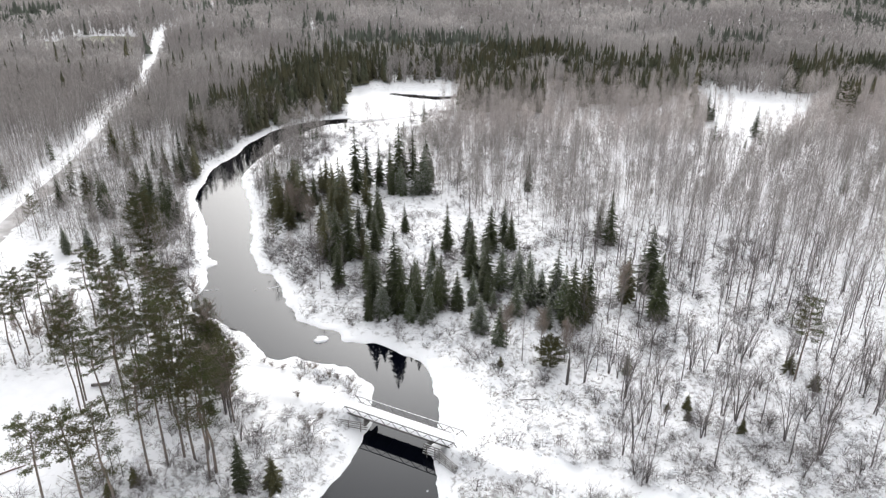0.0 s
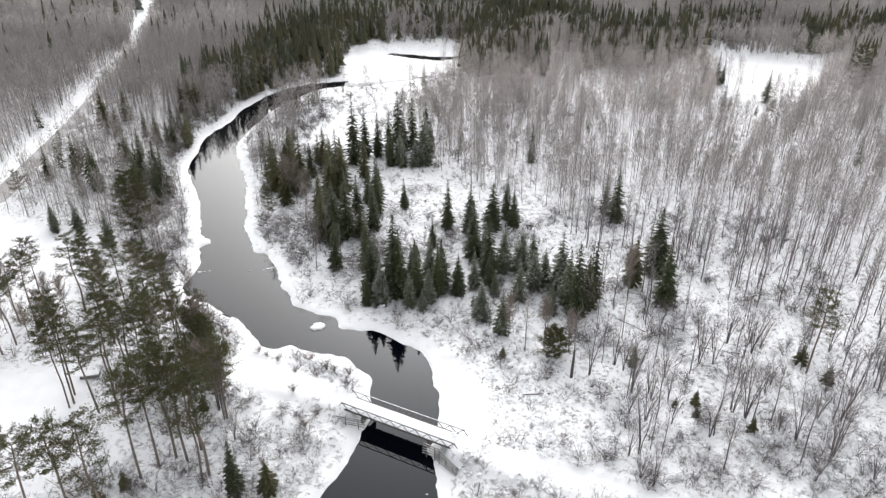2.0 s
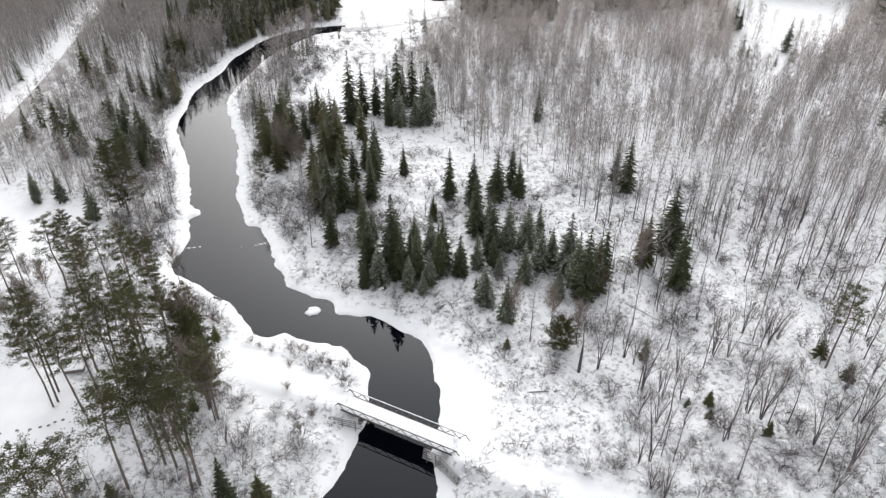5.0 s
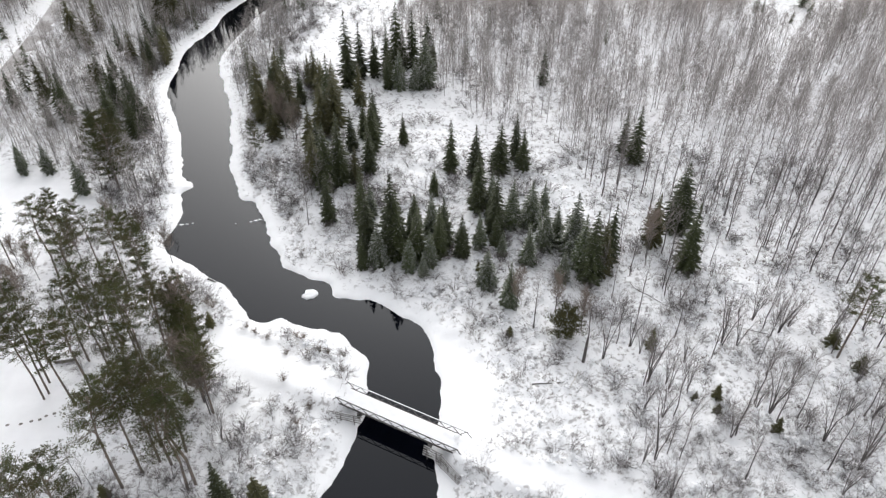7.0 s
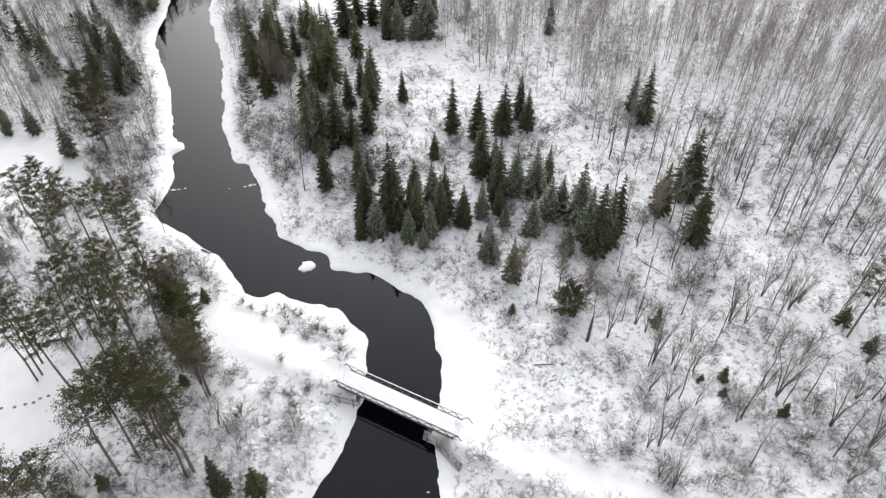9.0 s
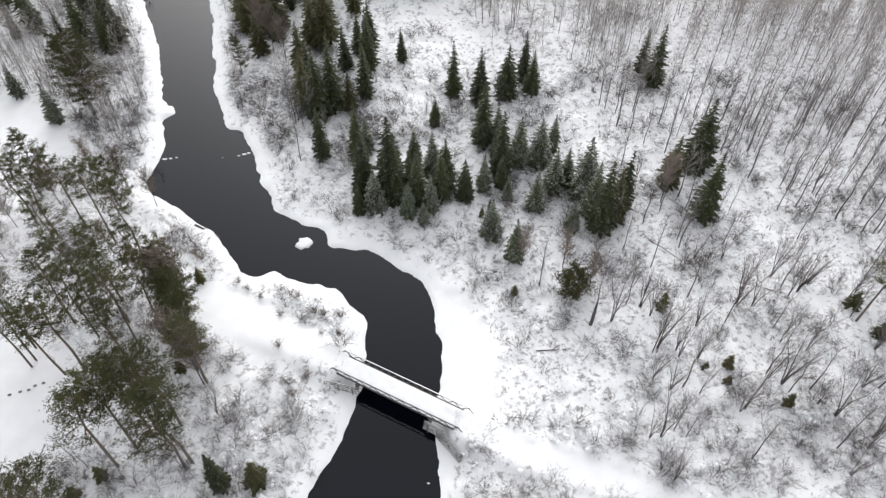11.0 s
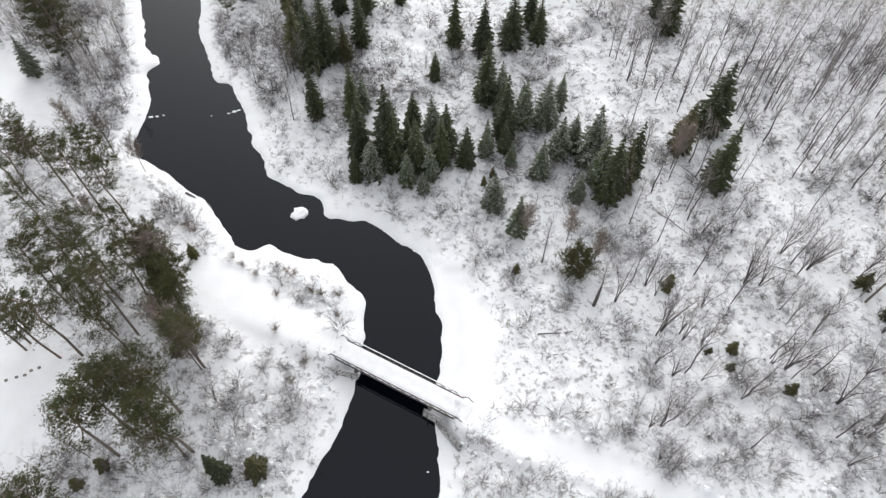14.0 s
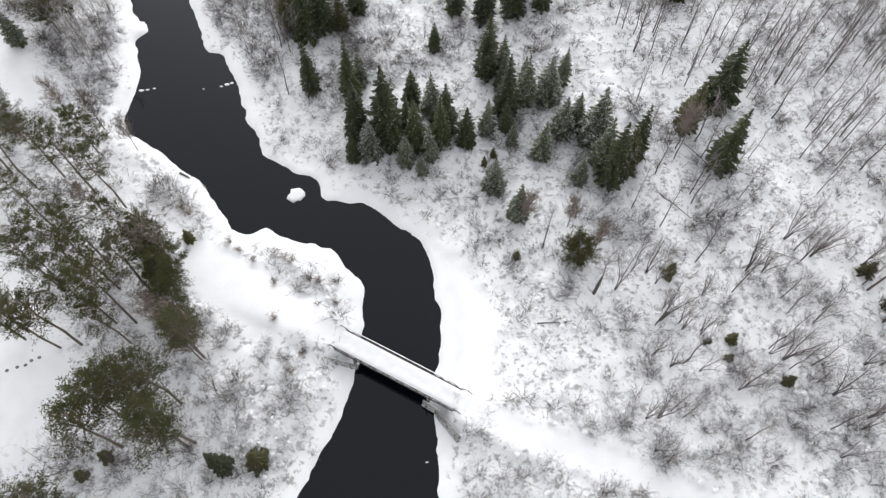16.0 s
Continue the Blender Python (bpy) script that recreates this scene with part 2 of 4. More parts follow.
def snow_ground():
    m = material("snow", (0.84, 0.85, 0.87), 0.65, 0.035, 0.35, bump=0.35, bump_scale=2.2)
    n, l = m.node_tree.nodes, m.node_tree.links
    b = n["Principled BSDF"]
    base = b.inputs["Base Color"].links[0].from_socket
    at = n.new("ShaderNodeAttribute")
    at.attribute_name = "brush"
    co = n.new("ShaderNodeTexCoord")
    # dark specks of twigs and litter, with shade of hollows mixed into the colour
    litter_shade = n.new("ShaderNodeTexNoise")
    litter_shade.inputs["Scale"].default_value, litter_shade.inputs["Detail"].default_value, litter_shade.inputs["Roughness"].default_value = 0.85, 6, 0.66
    l.new(co.outputs["Object"], litter_shade.inputs["Vector"])
    edge = n.new("ShaderNodeMapRange")
    edge.inputs["From Min"].default_value, edge.inputs["From Max"].default_value = 0.545, 0.60
    edge.inputs["To Max"].default_value = 0.6
    l.new(litter_shade.outputs[0], edge.inputs[0])
    total = edge.outputs[0]
    mul = n.new("ShaderNodeMath")
    mul.operation = "MULTIPLY"
    l.new(total, mul.inputs[0]), l.new(at.outputs["Fac"], mul.inputs[1])
    mix = n.new("ShaderNodeMixRGB")
    mix.inputs["Color2"].default_value = (0.17, 0.155, 0.15, 1)
    l.new(mul.outputs[0], mix.inputs["Fac"]), l.new(base, mix.inputs["Color1"])
    l.new(mix.outputs[0], b.inputs["Base Color"])
    return m


def water_material():
    m = bpy.data.materials.new("river_water")
    m.use_nodes = True
    n, l = m.node_tree.nodes, m.node_tree.links
    b = n["Principled BSDF"]
    b.inputs["Base Color"].default_value = (0.0015, 0.002, 0.0042, 1)
    b.inputs["Roughness"].default_value = 0.04
    b.inputs["IOR"].default_value = 1.333
    b.inputs["Specular Tint"].default_value = (0.90, 0.94, 1.0, 1)
    co = n.new("ShaderNodeTexCoord")
    w = n.new("ShaderNodeTexNoise")
    w.inputs["Scale"].default_value, w.inputs["Detail"].default_value = 0.8, 2
    l.new(co.outputs["Object"], w.inputs["Vector"])
    bp = n.new("ShaderNodeBump")
    bp.inputs["Strength"].default_value, bp.inputs["Distance"].default_value = 0.05, 0.02
    l.new(w.outputs[0], bp.inputs["Height"]), l.new(bp.outputs[0], b.inputs["Normal"])
    return m


SNOW = snow_ground()
WATER = water_material()
PLAIN_SNOW = material("packed_snow", (0.84, 0.85, 0.87), 0.6, 0.04, 1.0, bump=0.3, bump_scale=4)
ICE = material("grey_ice", (0.26, 0.27, 0.285), 0.5, 0.15, 0.15, second=(0.36, 0.37, 0.385), mix_scale=0.08)
ROAD = material("gravel_road", (0.36, 0.34, 0.33), 0.9, 0.2, 0.6, bump=0.3, second=(0.62, 0.62, 0.63), mix_scale=0.12, mix_at=0.55, mix_soft=0.15)
BARK = material("grey_bark", (0.12, 0.109, 0.106), 0.9, 0.35, 4.0, random_by="object")
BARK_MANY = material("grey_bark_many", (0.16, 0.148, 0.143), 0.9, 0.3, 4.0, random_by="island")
# bark lightened for the farther woods, softening their contrast as haze does
BARK_FAR = material("hazed_bark_many", (0.22, 0.20, 0.19), 0.9, 0.3, 4.0, random_by="island")
TWIG = material("twig_bark", (0.245, 0.222, 0.217), 0.9, 0.25, 1.0, random_by="object")
# pale twig colour gives the back woods their soft haze
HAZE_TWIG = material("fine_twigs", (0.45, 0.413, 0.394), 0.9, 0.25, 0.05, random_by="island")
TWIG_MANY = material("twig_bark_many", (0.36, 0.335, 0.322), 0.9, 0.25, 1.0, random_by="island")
# distant haze put into the colour: paler and greyer than nearer twigs
FAR_HAZED_TWIG = material("far_hazed_twigs", (0.48, 0.457, 0.442), 0.9, 0.25, 0.02, random_by="island", second=(0.35, 0.325, 0.315), mix_scale=0.012)
GRASS = material("dry_grass", (0.24, 0.205, 0.175), 0.9, 0.3, 0.5, random_by="island")
SHRUB = material("shrub_stems", (0.135, 0.12, 0.118), 0.9, 0.3, 0.5, random_by="island")
RUSSET = material("russet_twigs", (0.21, 0.175, 0.15), 0.9, 0.3, 0.8, random_by="object")
PINE_BARK = material("pine_bark", (0.15, 0.132, 0.12), 0.9, 0.35, 60.0, second=(0.21, 0.165, 0.135), mix_scale=6.0)
NEEDLE = material("pine_needles", (0.068, 0.082, 0.028), 0.7, 0.35, 25, random_by="object", second=(0.088, 0.083, 0.034), mix_scale=7.0)
SPRUCE = snowy("spruce_needles", (0.034, 0.042, 0.015), 0.085)
FROSTED = snowy("frosted_needles", (0.044, 0.058, 0.022), 0.27)
OLIVE = snowy("olive_needles", (0.062, 0.060, 0.022), 0.06)
# needles lightened with distance: the air's haze is in this base colour
FAR_HAZED_CONIFER = material("far_conifers", (0.105, 0.118, 0.095), 0.8, 0.3, 0.05, random_by="island")
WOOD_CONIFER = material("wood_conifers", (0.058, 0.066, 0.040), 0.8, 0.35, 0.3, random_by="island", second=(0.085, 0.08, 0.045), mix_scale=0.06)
STEEL = material("weathered_steel", (0.075, 0.07, 0.068), 0.6, 0.3, 3.0, bump=0.2)
OLD_LOG = snowy("old_log", (0.17, 0.155, 0.145), 0.75, snow_scale=2.5, scale=4.0)
TIMBER = material("weathered_timber", (0.19, 0.178, 0.17), 0.85, 0.3, 2.0, bump=0.4, bump_scale=12, random_by="object")


# ---------------------------------------------------------------- mesh tools
class Geo:
    """Collects triangles and quads, as triangles, with a material slot for each."""

    def __init__(self):
        self.v, self.f, self.m = [], [], []

    def tube(self, pts, radii, sides=4, mat=0, close=True):
        pts = [Vector(p) for p in pts]
        base = len(self.v)
        for i, p in enumerate(pts):
            d = (pts[min(i + 1, len(pts) - 1)] - pts[max(i - 1, 0)]).normalized()
            a = d.cross(Vector((0.31, 0.95, 0.05)))
            if a.length < 0.05:
                a = d.cross(Vector((1, 0, 0)))
            a.normalize()
            b = d.cross(a)
            for k in range(sides):
                t = 2 * math.pi * k / sides
                self.v.append(tuple(p + (a * math.cos(t) + b * math.sin(t)) * radii[i]))
        for i in range(len(pts) - 1):
            for k in range(sides):
                k2 = (k + 1) % sides
                p, q = base + i * sides, base + (i + 1) * sides
                self.tri(p + k, p + k2, q + k2, mat)
                self.tri(p + k, q + k2, q + k, mat)
        if close:
            for o in (base, base + (len(pts) - 1) * sides):
                for k in range(1, sides - 1):
                    self.tri(o, o + k, o + k + 1, mat)

    def tri(self, a, b, c, mat=0):
        self.f.append((a, b, c))
        self.m.append(mat)

    def blade(self, root, tip, width, mat=0):
        root, tip = Vector(root), Vector(tip)
        d = tip - root
        side = d.cross(Vector((random.uniform(-1, 1), random.uniform(-1, 1), random.uniform(-1, 1))))
        side = side.normalized() * (width / 2) if side.length > 1e-6 else Vector((width / 2, 0, 0))
        o = len(self.v)
        self.v += [tuple(root - side), tuple(root + side), tuple(tip)]
        self.tri(o, o + 1, o + 2, mat)

    def ribbon(self, pts, widths, mat=0):
        """A thin bent stem of flat pieces, turned by chance."""
        pts = [Vector(p) for p in pts]
        side = (pts[-1] - pts[0]).cross(Vector((random.uniform(-1, 1), random.uniform(-1, 1), random.uniform(-0.3, 0.3))))
        side = side.normalized() if side.length > 1e-6 else Vector((1, 0, 0))
        o = len(self.v)
        for p, w in zip(pts[:-1], widths):
            self.v += [tuple(p - side * w), tuple(p + side * w)]
        self.v.append(tuple(pts[-1]))
        n = len(pts) - 1
        for i in range(n - 1):
            q = o + 2 * i
            self.tri(q, q + 1, q + 3, mat), self.tri(q, q + 3, q + 2, mat)
        self.tri(o + 2 * n - 2, o + 2 * n - 1, o + 2 * n, mat)

    def box(self, a, b, half_w, half_h, mat=0):
        """A beam from a to b."""
        a, b = Vector(a), Vector(b)
        d = (b - a).normalized()
        s = d.cross(Vector((0, 0, 1)))
        s = s.normalized() if s.length > 1e-3 else Vector((1, 0, 0))
        u = s.cross(d)
        o = len(self.v)
        for p in (a, b):
            for i, j in ((-1, -1), (1, -1), (1, 1), (-1, 1)):
                self.v.append(tuple(p + s * (half_w * i) + u * (half_h * j)))
        for q in ((0, 1, 2, 3), (7, 6, 5, 4), (0, 4, 5, 1), (1, 5, 6, 2), (2, 6, 7, 3), (3, 7, 4, 0)):
            self.tri(o + q[0], o + q[2], o + q[1], mat)
            self.tri(o + q[0], o + q[3], o + q[2], mat)

    def arrays(self):
        return np.array(self.v, float), np.array(self.f, np.int64), np.array(self.m, np.int64)


def make_mesh(name, v, f, mats, m=None, smooth=False):
    me = bpy.data.meshes.new(name)
    v, f = np.asarray(v, np.float32), np.asarray(f, np.int32)
    me.vertices.add(len(v))
    me.vertices.foreach_set("co", v.ravel())
    me.loops.add(f.size)
    me.loops.foreach_set("vertex_index", f.ravel())
    me.polygons.add(len(f))
    me.polygons.foreach_set("loop_start", np.arange(0, f.size, f.shape[1], dtype=np.int32))
    for x in mats:
        me.materials.append(x)
    if m is not None:
        me.polygons.foreach_set("material_index", np.asarray(m, np.int32))
    me.polygons.foreach_set("use_smooth", np.full(len(f), smooth))
    me.update(calc_edges=True)
    return me


def geo_mesh(name, geo, mats, smooth=False):
    v, f, m = geo.arrays()
    return make_mesh(name, v, f, mats, m, smooth)


def part(name, mesh, parent, label=""):
    ob = new(name, mesh)
    ob.parent = parent
    if label:
        ob["label"] = label
    return ob


def scatter(name, templates, xy, z, height, mats, label, category):
    """One joined object of many plants: templates are arrays one unit high."""
    V, F, M = [], [], []
    count = 0
    which = rng.integers(0, len(templates), len(xy))
    turn = rng.uniform(0, 2 * math.pi, len(xy))
    lean = rng.normal(0, 0.035, (len(xy), 2))
    for k, (tv, tf, tm) in enumerate(templates):
        idx = np.where(which == k)[0]
        if len(idx) == 0:
            continue
        c, s, h = np.cos(turn[idx])[:, None], np.sin(turn[idx])[:, None], height[idx][:, None]
        x, y, zz = tv[None, :, 0], tv[None, :, 1], tv[None, :, 2]
        X = (x * c - y * s) * h + zz * h * lean[idx, 0:1] + xy[idx, 0:1]
        Y = (x * s + y * c) * h + zz * h * lean[idx, 1:2] + xy[idx, 1:2]
        Z = zz * h + z[idx][:, None]
        V.append(np.stack([X, Y, Z], 2).reshape(-1, 3))
        F.append((tf[None] + (np.arange(len(idx)) * len(tv))[:, None, None] + count).reshape(-1, 3))
        M.append(np.tile(tm, len(idx)))
        count += len(idx) * len(tv)
    ob = new(name, make_mesh(name, np.vstack(V), np.vstack(F), mats, np.concatenate(M)))
    return tagged(ob, label, category, kind="stuff")


# ---------------------------------------------------------------- ground and water
def axis(pieces):
    out = [pieces[0][0]]
    for a, b, s0, s1 in pieces:
        p = a
        total = b - a
        while p < b - 1e-6:
            t = (p - a) / total
            p = p + s0 + (s1 - s0) * t
            out.append(min(p, b))
    return np.unique(np.round(out, 3))


gx = axis([(-4800, -900, 400, 120), (-900, -200, 120, 8), (-200, -95, 8, 0.9), (-95, 60, 0.68, 0.68), (60, 200, 0.8, 6), (200, 900, 5, 120), (900, 4800, 120, 400)])
gy = axis([(-2500, -300, 400, 60), (-300, 60, 60, 2), (60, 80, 2, 0.6), (80, 185, 0.66, 0.66), (185, 420, 0.8, 3.0), (420, 1500, 2, 60), (1500, 4900, 60, 400)])
GX, GY = np.meshgrid(gx, gy)
GZ = ground_height(GX, GY)
nx, ny = len(gx), len(gy)
ii = np.arange(nx * ny).reshape(ny, nx)
quads = np.stack([ii[:-1, :-1], ii[:-1, 1:], ii[1:, 1:], ii[1:, :-1]], -1).reshape(-1, 4)
ground_mesh = make_mesh("ground", np.stack([GX, GY, GZ], -1).reshape(-1, 3), quads, [SNOW], smooth=True)
dr_grid = ring_distance(GX, GY, river)
shelf_edge = 0.2 + 2.4 * vnoise(GX, GY, 9, 24)
brush = (1 - smooth_snow(GX, GY)) * step(0.0, 1.0, dr_grid - shelf_edge) * (0.42 + 0.58 * step(0.3, 0.62, 0.6 * vnoise(GX, GY, 11, 21) + 0.4 * vnoise(GX, GY, 4, 22)))
at = ground_mesh.attributes.new("brush", "FLOAT", "POINT")
at.data.foreach_set("value", brush.astype(np.float32).ravel())
ground = tagged(new("ground", ground_mesh), "uneven snow-covered ground with brush and painted shade showing through", "snow ground", kind="structure")

wx = np.array([-160, 40]) * K
wy = np.array([-60, 490]) * K
water = new("water", make_mesh("water", [(wx[0], wy[0], 0), (wx[1], wy[0], 0), (wx[1], wy[1], 0), (wx[0], wy[1], 0)], [(0, 1, 2, 3)], [WATER]))
tagged(water, "dark still river water with faint ripples", "river", kind="structure")

ig = Geo()
nh = len(ice_ring) // 2
ig.v = [(x, y, 0.1) for x, y in ice_ring]
for i in range(nh - 1):
    j = len(ice_ring) - 1 - i
    ig.tri(i, j, j - 1)
    ig.tri(i, j - 1, i + 1)
tagged(new("ice", geo_mesh("ice", ig, [ICE])), "smooth grey sheet of river ice", "ice", kind="structure")

fx, fy = np.meshgrid(np.arange(field[:, 0].min(), field[:, 0].max(), 7.0), np.arange(field[:, 1].min(), field[:, 1].max(), 7.0))
cells_in = inside(fx + 3.5, fy + 3.5, field)[:-1, :-1]
fi = np.arange(fx.size).reshape(fx.shape)
fq = np.stack([fi[:-1, :-1], fi[:-1, 1:], fi[1:, 1:], fi[1:, :-1]], -1)[cells_in]
FIELD = material("stubble_field", (0.24, 0.24, 0.17), 0.9, 0.2, 0.02, second=(0.6, 0.6, 0.6), mix_scale=0.03, mix_at=0.62, mix_soft=0.12)
field_z = ground_height(fx, fy, False) + 0.6
tagged(new("field", make_mesh("field", np.stack([fx, fy, field_z], -1).reshape(-1, 3), fq, [FIELD], smooth=True)), "far open field of dull green grass with snow patches", "field", kind="structure")

rg = Geo()
for (x, y), (a, b) in zip(road_line, road_side):
    for o, z in ((-9.0, 2.26), (-7, 2.31), (-4.6, 2.31), (-2.6, 2.26)):
        rg.v.append((x + a * o, y + b * o, z))
for i in range(len(road_line) - 1):
    for k in range(3):
        p = i * 4 + k
        rg.tri(p, p + 5, p + 1)
        rg.tri(p, p + 4, p + 5)
tagged(new("road", geo_mesh("road", rg, [ROAD], True)), "gravel road with packed snow and bare grey wheel tracks", "road", kind="structure")


# ---------------------------------------------------------------- plants: how each kind grows
def bare_tree(seed, branches=16, twigs=4, spread=0.16, stems=1, side=4, twig_w=0.0022, first=0.35, flat=False, fine=0, girth=1.0):
    """A leafless hardwood, one unit high: trunk and crown."""
    random.seed(seed)
    trunk, crown = Geo(), Geo()
    for s in range(stems):
        a = random.uniform(0, 6.28)
        out = (0.0 if stems == 1 else random.uniform(0.08, 0.22))
        h = 1.0 if s == 0 else random.uniform(0.65, 0.95)
        bend = [Vector((math.cos(a) * out * t ** 1.3 + random.gauss(0, 0.006), math.sin(a) * out * t ** 1.3 + random.gauss(0, 0.006), h * t)) for t in (0, 0.2, 0.45, 0.72, 0.98)]
        bend[0] = Vector((math.cos(a) * 0.008 * (stems > 1), math.sin(a) * 0.008 * (stems > 1), -0.01))
        r = (0.0074 if stems == 1 else 0.006) * girth
        trunk.tube(bend, [r * 1.25, r, r * 0.75, r * 0.45, r * 0.12], side)
        n = branches // stems
        for k in range(n):
            t = first + (0.96 - first) * (k + random.random()) / n
            i = max(j for j, q in enumerate((0, 0.2, 0.45, 0.72, 0.98)) if q <= t)
            q0, q1 = (0, 0.2, 0.45, 0.72, 0.98)[i], (0, 0.2, 0.45, 0.72, 0.98, 1.2)[i + 1]
            root = bend[i].lerp(bend[min(i + 1, 4)], (t - q0) / (q1 - q0))
            b = random.uniform(0, 6.28)
            length = spread * (1.15 - 0.75 * abs(t - 0.6)) * random.uniform(0.6, 1.2) * (1.25 - 0.6 * t)
            rise = random.uniform(0.7, 1.5)
            d = Vector((math.cos(b), math.sin(b), rise)).normalized()
            mid = root + d * length * 0.5 + Vector((0, 0, 0.01))
            tip = root + d * length + Vector((0, 0, length * 0.25))
            if flat:
                crown.ribbon([root, mid, tip], [r * 0.4, r * 0.3])
            else:
                crown.tube([root, mid, tip], [r * 0.34, r * 0.22, r * 0.06], 3, close=False)
            for w in range(twigs):
                p = root.lerp(mid, random.uniform(0.4, 1)) if random.random() < 0.4 else mid.lerp(tip, random.random())
                e = random.uniform(0, 6.28)
                q = p + Vector((math.cos(e) * 0.7, math.sin(e) * 0.7, random.uniform(0.3, 1.3))) * length * random.uniform(0.25, 0.6)
                crown.blade(p, q, twig_w * random.uniform(0.7, 1.4))
                for u in range(fine):
                    o = p.lerp(q, random.uniform(0.3, 0.9))
                    e2 = e + random.gauss(0, 0.8)
                    crown.blade(o, o + Vector((math.cos(e2), math.sin(e2), random.uniform(0.1, 1.2))) * length * random.uniform(0.12, 0.3), twig_w * 0.8)
    return trunk, crown


def far_bare_tree(seed, blades=22, thick=1.0):
    """A hardwood for the distance, one unit high, in one piece."""
    random.seed(seed)
    g = Geo()
    for k in range(2):
        g.blade((0, 0, -0.02), (random.gauss(0, 0.02), random.gauss(0, 0.02), 0.97), 0.022, 0)
    for k in range(blades):
        z = random.uniform(-0.05, 0.88)
        a = random.uniform(0, 6.28)
        ln = random.uniform(0.14, 0.30)
        g.blade((0, 0, z), (math.cos(a) * ln * 0.8, math.sin(a) * ln * 0.8, min(1.0, z + ln * random.uniform(0.6, 1.2))), random.uniform(0.035, 0.065) * thick, 1)
    return g.arrays()


def mid_bare_tree(seed, haze=66, low=0.4, thick=0.0075, girth=0.8):
    trunk, crown = bare_tree(seed, 10, 3, 0.17, 1, 3, 0.0045, first=0.42, flat=True, girth=girth)
    for i in range(haze):
        z = random.uniform(low, 0.95)
        a, rr = random.uniform(0, 6.28), 0.26 * random.random() ** 0.6 * (1.2 - z)
        p = Vector((math.cos(a) * rr, math.sin(a) * rr, z))
        crown.blade(p, p + Vector((random.gauss(0, 0.04), random.gauss(0, 0.04), random.uniform(0.02, 0.10))), thick)
    v, f, m = trunk.arrays()
    v2, f2, m2 = crown.arrays()
    return np.vstack([v, v2]), np.vstack([f, f2 + len(v)]), np.concatenate([m, m2 + 1])


def frond(g, root, a, length, droop, width, sprays=4):
    """One flat drooping conifer branch with side sprays."""
    d = Vector((math.cos(a), math.sin(a), 0))
    s = Vector((-math.sin(a), math.cos(a), 0))
    p = [root, root + d * length * 0.45 + Vector((0, 0, -droop * length * 0.25)), root + d * length * 0.8 + Vector((0, 0, -droop * length * 0.6)), root + d * length + Vector((0, 0, -droop * length * 0.65))]
    w = [width * 0.3, width * 0.62, width * 0.48, 0.0]
    o = len(g.v)
    for i in range(3):
        tilt = Vector((0, 0, -w[i] * 0.35))
        g.v += [tuple(p[i] - s * w[i] + tilt), tuple(p[i]), tuple(p[i] + s * w[i] + tilt)]
    g.v.append(tuple(p[3]))
    for i in range(2):
        q = o + i * 3
        g.tri(q, q + 1, q + 4), g.tri(q, q + 4, q + 3), g.tri(q + 1, q + 2, q + 5), g.tri(q + 1, q + 5, q + 4)
    g.tri(o + 6, o + 7, o + 9), g.tri(o + 7, o + 8, o + 9)
    for k in range(sprays):
        t = random.uniform(0.25, 0.9)
        sd = 1 if k % 2 else -1
        c = root.lerp(p[3], t) + Vector((0, 0, -droop * length * 0.12))
        tip = c + (d * 0.7 + s * sd) * width * random.uniform(0.6, 1.3) + Vector((0, 0, -width * random.uniform(0.1, 0.5)))
        q = len(g.v)
        g.v += [tuple(c), tuple(c + d * width * 0.4), tuple(tip)]
        g.tri(q, q + 1, q + 2)


def conifer(seed, tiers=17, slim=0.19, bottom=0.06, top=0.985, ragged=0.25, sprays=2):
    """A spruce or fir, one unit high: trunk and crown."""
    random.seed(seed)
    trunk, crown = Geo(), Geo()
    trunk.tube([(0, 0, -0.02), (0, 0, 0.5), (0, 0, 1.0)], [0.013, 0.008, 0.0015], 5)
    for i in range(tiers):
        t = i / (tiers - 1)
        z = bottom + (top - bottom) * (t ** 0.92)
        reach = slim * (1 - t) ** 0.8 * (0.75 + 0.25 * min(1, t * 6)) + 0.012
        n = max(5, int(14 - 8 * t)) if sprays else max(4, int(9 - 4 * t))
        off = random.uniform(0, 6.28)
        for k in range(n):
            ln = reach * random.uniform(1 - ragged, 1 + ragged)
            frond(crown, Vector((0, 0, z + random.uniform(-0.018, 0.018))), off + 6.283 * k / n + random.uniform(-0.25, 0.25), ln, random.uniform(0.25, 0.6), max(0.012, ln * 0.27), sprays)
    for k in range(5):
        a = random.uniform(0, 6.28)
        crown.blade((0, 0, 0.94), (math.cos(a) * 0.012, math.sin(a) * 0.012, 1.0), 0.01)
    return trunk, crown


def tuft(g, c, size, n):
    for k in range(n):
        d = Vector((random.gauss(0, 1), random.gauss(0, 1), random.gauss(0.35, 0.7)))
        d = d.normalized() * size * random.uniform(0.6, 1.15)
        g.blade(c - d * 0.25, c + d, size * 0.26)


